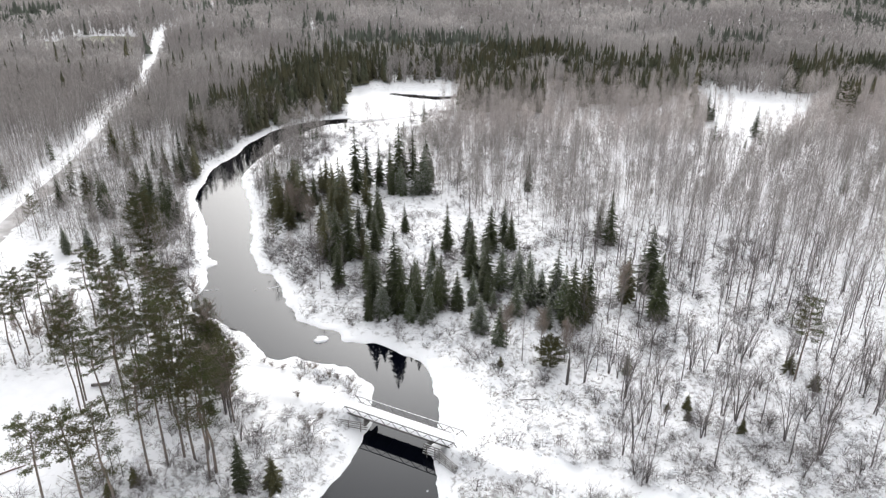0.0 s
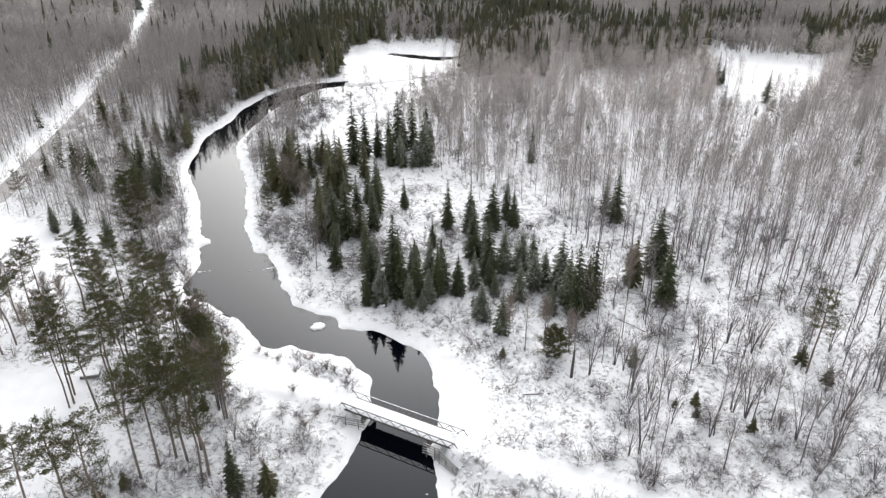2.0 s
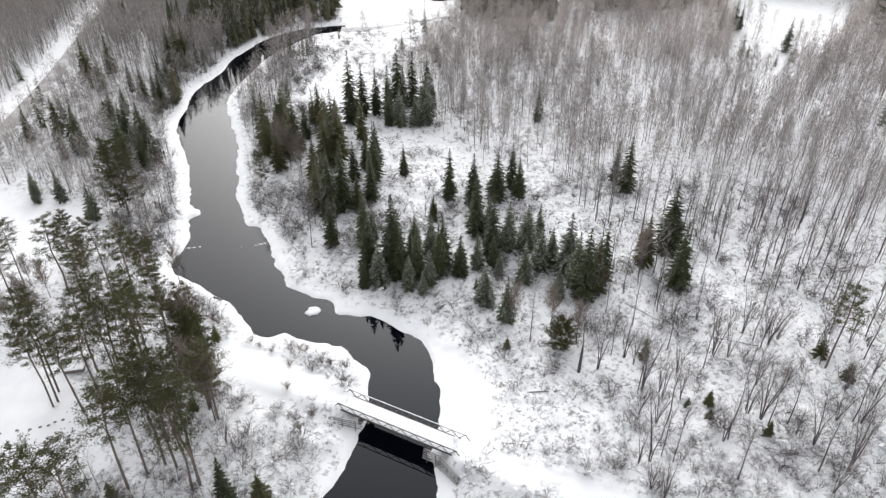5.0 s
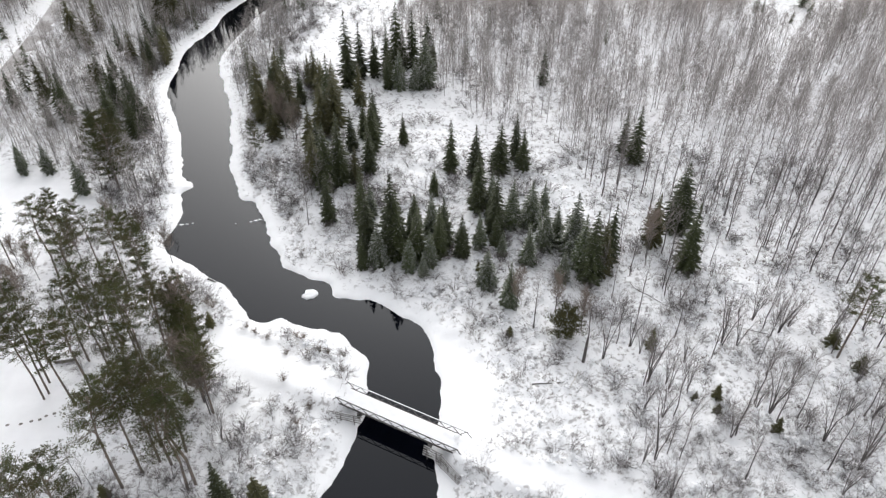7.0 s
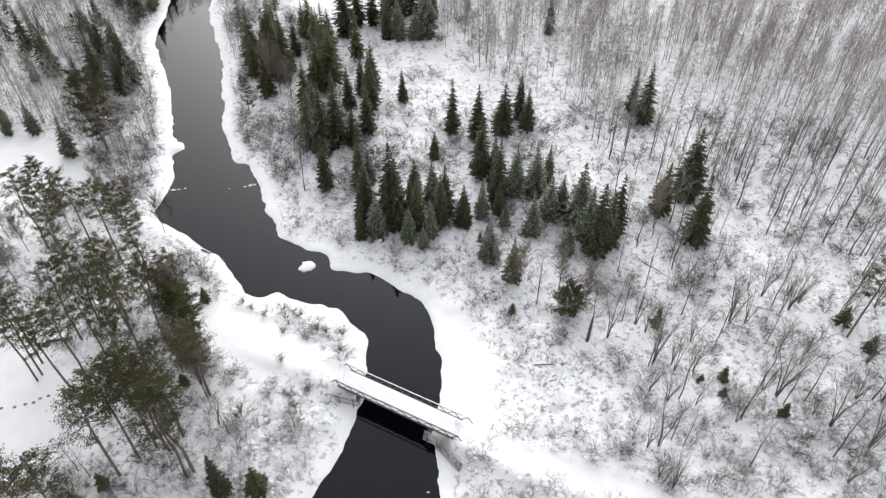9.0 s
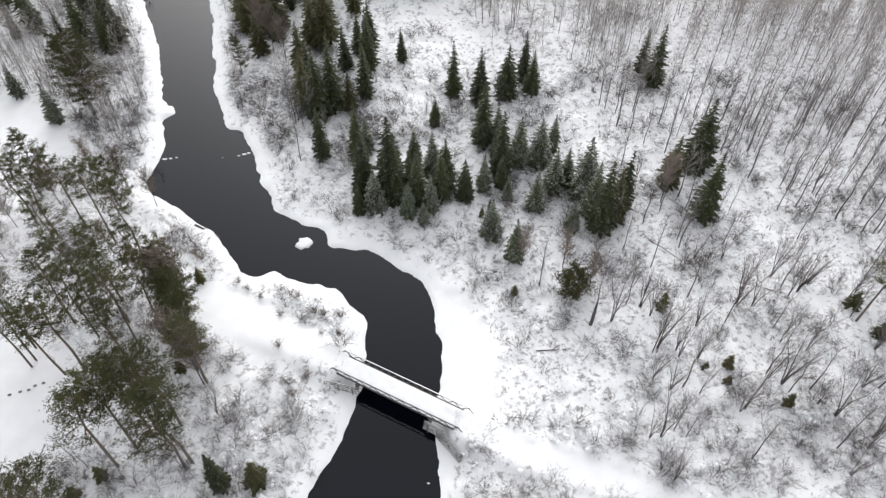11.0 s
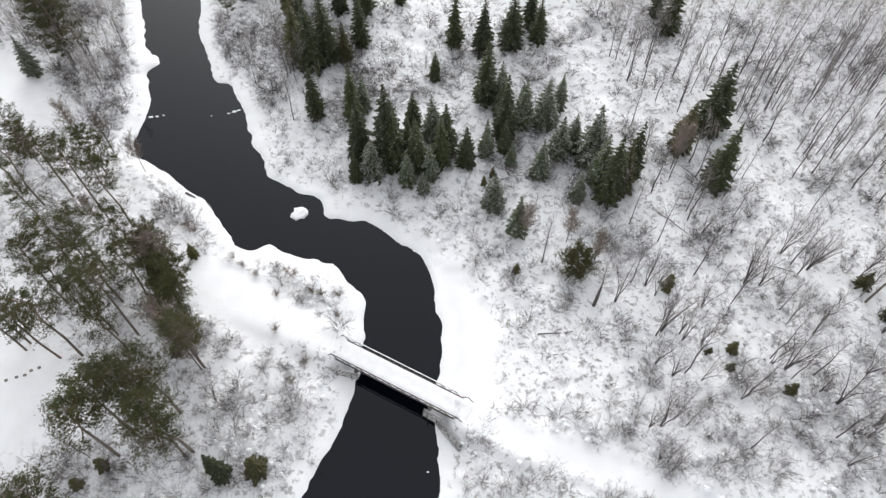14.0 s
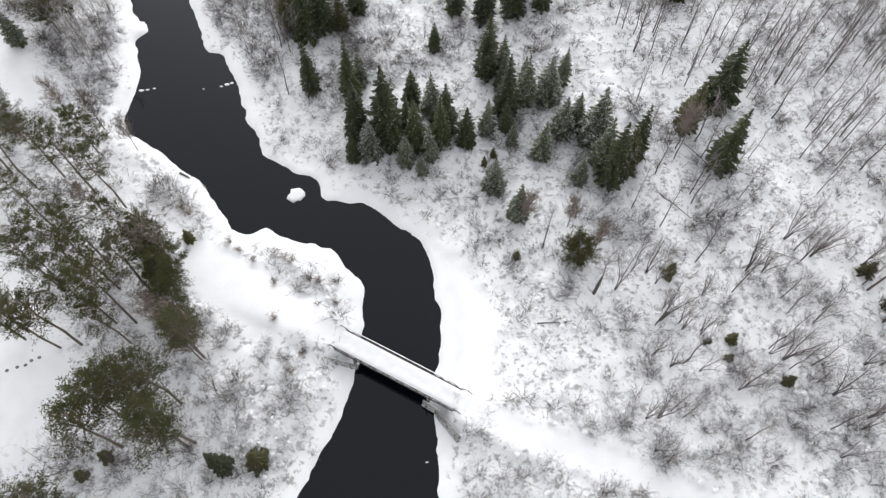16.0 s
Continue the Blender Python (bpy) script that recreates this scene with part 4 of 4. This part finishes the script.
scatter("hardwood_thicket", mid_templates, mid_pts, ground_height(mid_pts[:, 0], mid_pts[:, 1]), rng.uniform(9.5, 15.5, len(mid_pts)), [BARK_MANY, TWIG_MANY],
        "dense stand of leafless grey hardwoods in snow", "woods")


far_templates = [far_bare_tree(301 + i) for i in range(6)]
edge_templates = [far_bare_tree(331 + i, 44, 0.42) for i in range(5)]
edge_pts = points(-480, 480, 440, 640, 17, lambda x, y: 1 - 0.9 * conifer_share(x, y))
scatter("far_hardwoods", edge_templates, edge_pts, ground_height(edge_pts[:, 0], edge_pts[:, 1], False), rng.uniform(9, 15, len(edge_pts)), [BARK_FAR, FAR_HAZED_TWIG],
        "distant grey leafless woods, colour paled for haze", "woods")
far_pts = points(-1000, 1000, 640, 1450, 31, lambda x, y: (1 - conifer_share(x, y)) * np.clip(1.25 - y / 2600, 0, 1))
scatter("far_hardwoods", far_templates, far_pts, ground_height(far_pts[:, 0], far_pts[:, 1], False), rng.uniform(10, 16, len(far_pts)), [BARK_FAR, FAR_HAZED_TWIG],
        "distant grey leafless woods, colour paled for haze", "woods")
con_templates = [far_conifer(401 + i, 0.15 + 0.03 * (i % 3)) for i in range(6)]
con_pts = points(-1000, 1000, 560, 1450, 36, conifer_share)
scatter("far_conifers", con_templates, con_pts, ground_height(con_pts[:, 0], con_pts[:, 1], False), rng.uniform(9, 18, len(con_pts)), [FAR_HAZED_CONIFER],
        "distant dark evergreen woods, colour paled for haze", "woods")
dense_templates = [far_conifer(421 + i, 0.13 + 0.025 * (i % 3), 9, 8) for i in range(6)]
dark_pts = points(-480, 480, 335, 560, 17, conifer_share)
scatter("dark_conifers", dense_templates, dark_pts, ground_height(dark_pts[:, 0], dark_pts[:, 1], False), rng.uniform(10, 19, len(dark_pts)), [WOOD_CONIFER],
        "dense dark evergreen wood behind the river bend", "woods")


def mixed_conifers(x, y):
    road_x = np.interp(y, road_line[:, 1] / K, road_line[:, 0] / K)
    strip = (x > road_x + np.interp(y, [320, 420], [25, 16])) & ~right_of_river(x, y) & (y > 175)
    return np.where(strip, 0.14 * (y > 235), 0.06 * (y > 250))


mix_pts = points(-330, 330, 180, 400, 75, mixed_conifers)
full_conifers = []
for i in range(4):
    a, b = conifer(501 + i, 15, 0.13 + 0.02 * i, sprays=0)
    full_conifers.append(b.arrays())
scatter("scattered_spruces", full_conifers, mix_pts, ground_height(mix_pts[:, 0], mix_pts[:, 1], False), rng.uniform(5, 15, len(mix_pts)), [SPRUCE],
        "scattered dark spruces among bare woods", "spruce")

# ---------------------------------------------------------------- brush
shrub_templates = [shrub(601 + i, 8 + 2 * i, 0.7 + 0.12 * i) for i in range(6)]


def brush_density(x, y):
    d = step(0.0, 1.2, ring_distance(x * K, y * K, river) - 0.2 - 2.4 * vnoise(x * K, y * K, 9, 24)) * (0.3 + 0.7 * step(0.42, 0.62, vnoise(x, y, 9, 51)))
    wooded = (x > 25) & (y > 150)
    return d * np.where(right_of_river(x, y), np.where(wooded, 0.75, 1.0), 0.85)


PATCHES = [(49.9, 108.5, 5.5), (53, 104.6, 5), (44, 112.6, 3.5), (68, 131, 4), (61, 133, 4), (32, 107.5, 3), (63, 112.8, 3.5), (67, 106.7, 4), (-18.5, 107.9, 1.6), (-24, 106.3, 1.8), (-25, 103, 2), (-21.8, 101, 1.6), (-26, 98, 2.2),
           (3.2, 105.5, 1.6), (6.5, 102, 2), (9, 99, 2), (12.6, 97.3, 2), (7, 106.4, 1.4), (-32, 118.7, 2), (-60, 168, 3), (-64, 174, 3), (-62, 182, 3), (-78, 196, 3), (-36, 166, 3), (-40, 178, 3)]
patch_pts = []
for px, py, pr in PATCHES:
    a, q = rng.uniform(0, 6.283, int(1.3 * pr * pr)), rng.random(int(1.3 * pr * pr)) ** 0.5 * pr
    patch_pts.append(np.stack([px * K + np.cos(a) * q, py * K + np.sin(a) * q], 1))
patch_pts = np.vstack(patch_pts)
patch_pts = patch_pts[ring_distance(patch_pts[:, 0], patch_pts[:, 1], river) > 0.8]
scatter("brush_patches", [shrub(631 + i, 12, 1.1, 9, 0.008) for i in range(5)], patch_pts, ground_height(patch_pts[:, 0], patch_pts[:, 1]), rng.uniform(0.9, 2.2, len(patch_pts)), [SHRUB],
        "dense arching thickets of fine grey stems bent by snow", "brush")
shrub_pts = np.vstack([points(-158, -92, 176, 310, 11, brush_density), points(-105, 105, 88, 215, 3.6, brush_density), points(-112, -12, 180, 340, 3.2, lambda x, y: brush_density(x, y) * (ring_distance(x * K, y * K, river) < 26)), points(-120, 60, 215, 400, 9, brush_density, low=True), points(-64, -6, 100, 172, 9, lambda x, y: (~right_of_river(x, y)) * step(0.3, 0.6, vnoise(x, y, 6, 55)))])
scatter("bare_shrubs", shrub_templates, shrub_pts, ground_height(shrub_pts[:, 0], shrub_pts[:, 1]), 0.7 + 2.8 * rng.random(len(shrub_pts)) ** 2.0, [SHRUB],
        "leafless grey-brown shrubs poking through snow", "shrubs")


def snow_clump(seed):
    """A rounded lump of snow, one unit wide, lying on stems."""
    random.seed(seed)
    bm = bmesh.new()
    bmesh.ops.create_icosphere(bm, subdivisions=1, radius=0.5)
    v = np.array([p.co[:] for p in bm.verts])
    f = np.array([[p.index for p in q.verts] for q in bm.faces])
    bm.free()
    v = v * np.array([[random.uniform(0.7, 1.3), random.uniform(0.6, 1.0), 0.42]]) + np.array([[random.uniform(-0.12, 0.12) for _ in range(3)] for _ in v]) * 0.8
    v[:, 2] += 0.45
    return v, f, np.zeros(len(f), int)


clump_pts = np.vstack([points(-100, 100, 88, 215, 0.9, lambda x, y: brush_density(x, y) * step(0.3, 0.6, vnoise(x, y, 4, 57))), points(-112, -12, 180, 340, 2, lambda x, y: brush_density(x, y) * (ring_distance(x * K, y * K, river) < 26)), points(-110, 40, 215, 390, 12, brush_density)])
scatter("snow_clumps", [snow_clump(681 + i) for i in range(6)], clump_pts, ground_height(clump_pts[:, 0], clump_pts[:, 1]), 0.25 + 0.9 * rng.random(len(clump_pts)) ** 2, [PLAIN_SNOW],
        "soft clumps of snow caught on low brush", "snow clumps")
tuft_templates = [dry_tuft(701 + i) for i in range(5)]
tuft_pts = points(-130, 120, 84, 225, 1.6, lambda x, y: 0.15 + 0.85 * step(0.4, 0.65, vnoise(x, y, 5, 61)))
scatter("dry_grass", tuft_templates, tuft_pts, ground_height(tuft_pts[:, 0], tuft_pts[:, 1]), rng.uniform(0.25, 0.9, len(tuft_pts)), [GRASS],
        "dry grass and stalks poking through snow", "dry grass")

def plank_box(x, y, long, deep, high, turn):
    """A low plank chest with battens, snow lying on its lid."""
    root = new("yard_box")
    root.matrix_basis = pose(x, y, float(ground_height(np.array([x]), np.array([y]))[0]) - 0.05, 0, 0, turn)
    for k in range(3):
        for sx, sy, w, d in ((0, -deep / 2, long, 0.05), (0, deep / 2, long, 0.05), (-long / 2, 0, 0.05, deep), (long / 2, 0, 0.05, deep)):
            bm = bmesh.new()
            bmesh.ops.create_cube(bm, size=1, matrix=Matrix.LocRotScale((sx, sy, (k + 0.5) * high / 3), None, (w, d, high / 3 - 0.02)))
            me = bpy.data.meshes.new("plank")
            bm.to_mesh(me)
            me.materials.append(TIMBER)
            part("plank", me, root)
    bm = bmesh.new()
    bmesh.ops.create_cube(bm, size=1, matrix=Matrix.LocRotScale((0, 0, high + 0.07), None, (long + 0.16, deep + 0.16, 0.16)))
    bmesh.ops.bevel(bm, geom=bm.edges[:], offset=0.06, segments=3, affect="EDGES")
    me = bpy.data.meshes.new("snow_cap")
    bm.to_mesh(me)
    me.materials.append(PLAIN_SNOW)
    part("snow_cap", me, root, "smooth cap of snow")
    return tagged(root, "low grey plank box with snow on its lid", "storage box")


plank_box(-77 * K, 131 * K, 3.2, 1.5, 0.75, 12)


def footprints():
    """A single line of trodden hollows across the open yard, shade painted inside."""
    line_pts = spline([(-96, 110.5), (-86, 113), (-79.5, 114.8), (-75.9, 115.9), (-73.5, 117.6)], 9)
    g = Geo()
    random.seed(12)
    for i, (x, y) in enumerate(line_pts[::4]):
        x, y = x + random.uniform(-0.15, 0.15), y + random.uniform(-0.15, 0.15)
        z = float(ground_height(np.array([x]), np.array([y]))[0]) + 0.05
        o, n = len(g.v), 9
        for r, dz in ((0.36, 0.0), (0.26, 0.04), (0.16, -0.01)):
            for k in range(n):
                a = 6.283 * k / n
                g.v.append((x + math.cos(a) * r * 1.2, y + math.sin(a) * r, z + dz + random.uniform(-0.01, 0.01)))
        g.v.append((x, y, z - 0.01))
        for ring in range(2):
            for k in range(n):
                k2 = (k + 1) % n
                g.tri(o + ring * n + k, o + ring * n + k2, o + (ring + 1) * n + k2, ring)
                g.tri(o + ring * n + k, o + (ring + 1) * n + k2, o + (ring + 1) * n + k, ring)
        for k in range(n):
            g.tri(o + 2 * n + k, o + 2 * n + (k + 1) % n, o + 3 * n, 1)
    ob = new("footprints", geo_mesh("footprints", g, [PLAIN_SNOW, FOOTPRINT_SHADE], True))
    return tagged(ob, "line of trodden hollows across smooth snow, shade painted dark inside", "footprints", kind="stuff")


# dark tone that stands in for the shade inside each footprint
FOOTPRINT_SHADE = material("footprint_shade", (0.20, 0.19, 0.18), 0.9, 0.3, 2.0)
footprints()

# single bushes on the west bank by the bridge
bush_meshes = []
for i in range(3):
    bv, bf, bs = shrub(651 + i, 24, 0.75, 9, 0.017)
    bush_meshes.append(make_mesh("brown_bush", bv, bf, [RUSSET]))
for i, (x, y, h) in enumerate([(-29.9, 137.5, 2.0), (-31.5, 138.5, 1.8), (-25.8, 133.5, 2.1), (-24.1, 133.1, 1.8), (-20.9, 133.5, 1.9), (-32.7, 133.0, 1.7), (-40.8, 140.3, 1.3), (-37.6, 137.9, 1.5), (-52.2, 148.6, 2.2), (-54.0, 149.9, 2.0), (-31.5, 125.1, 1.8), (-25.7, 118.9, 1.9), (-27.4, 115.3, 1.7), (-20.6, 128.7, 1.6), (-43.1, 142.2, 1.6)]):
    bush = new("brown_bush", bush_meshes[i % 3])
    bush.matrix_basis = Matrix.LocRotScale((x * K, y * K, float(ground_height(np.array([x * K]), np.array([y * K]))[0]) - 0.05), Euler((0, 0, i * 1.3)), (h, h, h))
    tagged(bush, "dense leafless brown bush in snow on the river bank", "bush", "bushes on the bank")

# ---------------------------------------------------------------- ice floes
def floe(cx, cy, rx, ry, h, seed, label):
    random.seed(seed)
    g = Geo()
    n = 14
    rad = [random.uniform(0.75, 1.2) for _ in range(n)]
    for ring, (s, z) in enumerate(((1.0, -0.05), (0.97, h * 0.5), (0.7, h), (0.35, h * 1.15))):
        for k in range(n):
            a = 6.283 * k / n
            g.v.append((math.cos(a) * rx * rad[k] * s, math.sin(a) * ry * rad[k] * s, z + random.uniform(-0.03, 0.03) * ring))
    g.v.append((0, 0, h * 1.2))
    for r in range(3):
        for k in range(n):
            k2 = (k + 1) % n
            g.tri(r * n + k, r * n + k2, (r + 1) * n + k2)
            g.tri(r * n + k, (r + 1) * n + k2, (r + 1) * n + k)
    for k in range(n):
        g.tri(3 * n + k, 3 * n + (k + 1) % n, 4 * n)
    ob = new("ice_floe", geo_mesh("ice_floe", g, [PLAIN_SNOW], True))
    ob.matrix_basis = pose(cx * K, cy * K, 0)
    return tagged(ob, label, "ice floe", "ice on the river")


floe(-31.2, 153.6, 1.55, 1.35, 0.35, 5, "snow-capped lump of ice in dark water")
for i, (x, y, r) in enumerate([(-69, 180.6, 0.5), (-67.6, 180.8, 0.4), (-66.2, 181.2, 0.3), (-51.2, 182, 0.35), (-50, 182.6, 0.5), (-49, 183, 0.4), (-55, 181.2, 0.2), (-2.9, 100.4, 0.22)]):
    floe(x, y, r, r * 0.6, 0.1, 20 + i, "small scrap of snowy ice on the water")

# ---------------------------------------------------------------- bridge
def bridge():
    root = new("footbridge")
    ax = Vector((*(BRIDGE_E - BRIDGE_W), 0))
    length = ax.length
    angle = math.atan2(ax.y, ax.x)
    half = 1.75
    panels = 10
    for side, y in (("near", -half), ("far", half)):
        top = Geo()
        top.box((0.9, y, 1.15), (length - 0.9, y, 1.15), 0.05, 0.06)
        truss = part("truss", geo_mesh("truss_top", top, [STEEL]), root, "dark steel lattice truss side")
        if side == "far":
            cap = Geo()
            cap.box((1.2, y, 1.24), (length - 1.2, y, 1.24), 0.06, 0.03)
            part("snow_cap", geo_mesh("snow_cap", cap, [PLAIN_SNOW]), truss, "line of snow on the top rail")
        low = Geo()
        low.box((-0.3, y, -0.15), (length + 0.3, y, -0.15), 0.06, 0.09)
        part("bottom_chord", geo_mesh("chord", low, [STEEL]), truss)
        step_x = length / panels
        for i in range(panels):
            for k in (0, 1):
                d = Geo()
                x0, x1 = i * step_x, (i + 0.5) * step_x
                if k:
                    x0, x1 = (i + 1) * step_x, (i + 0.5) * step_x
                d.box((x0, y, -0.12), (x1, y, 1.12), 0.045, 0.045)
                part("diagonal", geo_mesh("diagonal", d, [STEEL]), truss)
    for i in range(9):
        b = Geo()
        x = 0.4 + (length - 0.8) * i / 8
        b.box((x, -half - 0.1, -0.28), (x, half + 0.1, -0.28), 0.07, 0.09)
        part("cross_beam", geo_mesh("cross_beam", b, [STEEL]), root)
    planks = Geo()
    planks.box((-0.5, 0, -0.12), (length + 0.5, 0, -0.12), half - 0.1, 0.06)
    deck = part("deck", geo_mesh("deck", planks, [TIMBER]), root, "timber deck")
    g = Geo()
    n, w = 60, 8
    random.seed(3)
    for i in range(n + 1):
        for k in range(w + 1):
            v = -1 + 2 * k / w
            edge = 1 - abs(v) ** 6
            z = 0.02 + 0.24 * edge + 0.05 * (noise.noise(Vector((i * 0.5, k * 0.6, 0))))
            if i in (0, n):
                z = -0.3
            g.v.append((-0.4 + (length + 0.8) * i / n, v * (half - 0.12), z if 0 < k < w else -0.06))
    for i in range(n):
        for k in range(w):
            p = i * (w + 1) + k
            g.tri(p, p + w + 2, p + 1)
            g.tri(p, p + w + 1, p + w + 2)
    part("snow_cover", geo_mesh("snow_cover", g, [PLAIN_SNOW], True), root, "thick smooth snow on the deck")
    for x in (5.2, 18.0):
        for k in range(4):
            b = Geo()
            z = -0.5 - 0.32 * k
            b.box((x, -half - 0.25, z), (x, half + 0.25, z), 0.17, 0.15)
            part("abutment_log", geo_mesh("abutment_log", b, [TIMBER]), root, "grey squared log under the deck")
    root.matrix_basis = Matrix.LocRotScale((*BRIDGE_W, DECK), Euler((0, 0, angle)), None)
    return tagged(root, "steel lattice footbridge with a snow-covered deck over the river", "bridge")


bridge()


def timber_wall(a, b, z0, z1, logs, posts, out, label):
    """A retaining wall of stacked logs held by posts; a and b lie along and across the bridge."""
    ax = Vector((*(BRIDGE_E - BRIDGE_W), 0)).normalized()
    side = Vector((-ax.y, ax.x, 0))
    base = Vector((*BRIDGE_W, 0))
    pa, pb = (base + ax * p[0] + side * p[1] for p in (a, b))
    root = new("timber_wall")
    root.location = pa
    run = pb - pa
    across = Vector((run.y, -run.x, 0)).normalized()
    random.seed(int(abs(a[0]) * 10))
    for k in range(logs):
        t = k / max(1, logs - 1)
        za, zb = z0[0] + (z1[0] - z0[0]) * t, z0[1] + (z1[1] - z0[1]) * t
        g = Geo()
        o = across * (out * (1 - t)) + across * random.uniform(-0.03, 0.03)
        g.tube([o + Vector((0, 0, za)), o + run * 0.5 + Vector((0, 0, (za + zb) / 2 + random.uniform(-0.04, 0.04))), o + run * random.uniform(0.96, 1.04) + Vector((0, 0, zb))], [0.11, 0.10, 0.09], 7)
        part("log", geo_mesh("log", g, [OLD_LOG], True), root)
    for k in range(posts):
        t = (k + 0.5) / posts
        g = Geo()
        o = run * t + across * (out * 0.5 + 0.22)
        lo, hi = z0[0] + (z0[1] - z0[0]) * t - 0.7, z1[0] + (z1[1] - z1[0]) * t + 0.35
        g.tube([o + Vector((0, 0, lo)), o + Vector((0, 0, hi))], [0.1, 0.09], 6)
        part("post", geo_mesh("post", g, [TIMBER], True), root)
    return tagged(root, label, "retaining wall", "timber walls by the bridge")


timber_wall((-0.6, -3.7), (5.9, -2.1), (1.5, 1.2), (2.4, 2.3), 4, 3, 0.35, "low wall of weathered logs beside the bridge")
timber_wall((17.3, -2.2), (20.6, -2.5), (0.7, 1.0), (2.4, 2.5), 5, 2, 0.45, "stacked log crib holding the river bank")
timber_wall((20.3, -2.5), (24.9, -4.5), (1.0, 1.3), (2.3, 2.1), 6, 3, 0.8, "sloping dark wall of weathered logs and posts")


# ---------------------------------------------------------------- fallen wood
def fallen_log(a, b, r, z, label, mat):
    """A log or dead trunk lying in the snow between two plan places."""
    random.seed(int(a[0] * 7 + a[1]))
    p, q = Vector((a[0] * K, a[1] * K, 0)), Vector((b[0] * K, b[1] * K, 0))
    zs = ground_height(np.array([p.x, q.x]), np.array([p.y, q.y]))
    mid = (p + q) / 2
    g = Geo()
    pts = []
    for i in range(6):
        t = i / 5
        c = p.lerp(q, t) - mid
        pts.append((c.x + random.gauss(0, 0.06), c.y + random.gauss(0, 0.06), zs[0] * (1 - t) + zs[1] * t + z + random.uniform(-0.03, 0.03)))
    g.tube(pts, [r * (1 - 0.09 * i) for i in range(6)], 7)
    ob = new("fallen_log", geo_mesh("fallen_log", g, [mat], True))
    ob.location = (mid.x, mid.y, 0)
    return tagged(ob, label, "log", "fallen logs")


BIRCH = material("birch_bark", (0.55, 0.53, 0.50), 0.8, 0.3, 3.0)
DEAD_BROWN = material("dead_wood", (0.15, 0.10, 0.08), 0.9, 0.3, 2.0)
fallen_log((26.7, 128.8), (24.5, 124.6), 0.1, 0.3, "pale fallen birch log lying in snow", BIRCH)
fallen_log((16.9, 125.3), (23.5, 125.7), 0.12, 0.25, "grey fallen log half buried in snow", TIMBER)
fallen_log((-56, 158.6), (-53.8, 157.3), 0.22, 0.1, "dark log stuck in the snowy river bank", TIMBER)
fallen_log((-51, 155.9), (-49.2, 154.4), 0.16, 0.05, "dark log stuck in the snowy river bank", TIMBER)
fallen_log((-85, 100.5), (-79.5, 104.4), 0.16, 0.15, "reddish-brown log lying in the snowy yard", DEAD_BROWN)
fallen_log((-72, 101.5), (-64, 97), 0.07, 0.3, "thin fallen birch lying in snow", BIRCH)
fallen_log((56, 158), (50, 166), 0.1, 0.4, "grey fallen log half buried in snow", TIMBER)
fallen_log((43, 154), (49, 148), 0.08, 0.3, "grey fallen log half buried in snow", TIMBER)
fallen_log((60, 142), (68, 139), 0.1, 0.3, "grey fallen log half buried in snow", TIMBER)
fallen_log((14, 182), (24, 181), 0.12, 0.3, "grey fallen log half buried in snow", TIMBER)


def broken_snag(x, y, h):
    random.seed(9)
    g = Geo()
    g.tube([(0, 0, -0.3), (0.05, 0, h * 0.4), (0.12, 0.05, h * 0.8), (0.1, 0.1, h)], [0.3, 0.26, 0.2, 0.06], 8)
    for k in range(4):
        a = k * 1.7
        g.tube([(0.05, 0, h * 0.5), (0.05 + math.cos(a) * 0.7, math.sin(a) * 0.7, h * 0.6 + 0.1 * k)], [0.05, 0.02], 4)
    ob = new("broken_tree_trunk", geo_mesh("broken_tree_trunk", g, [BARK], True))
    ob.location = (x * K, y * K, float(ground_height(np.array([x * K]), np.array([y * K]))[0]))
    return tagged(ob, "thick dark broken trunk standing in snow", "dead tree")


broken_snag(28.1, 131.7, 6.5)
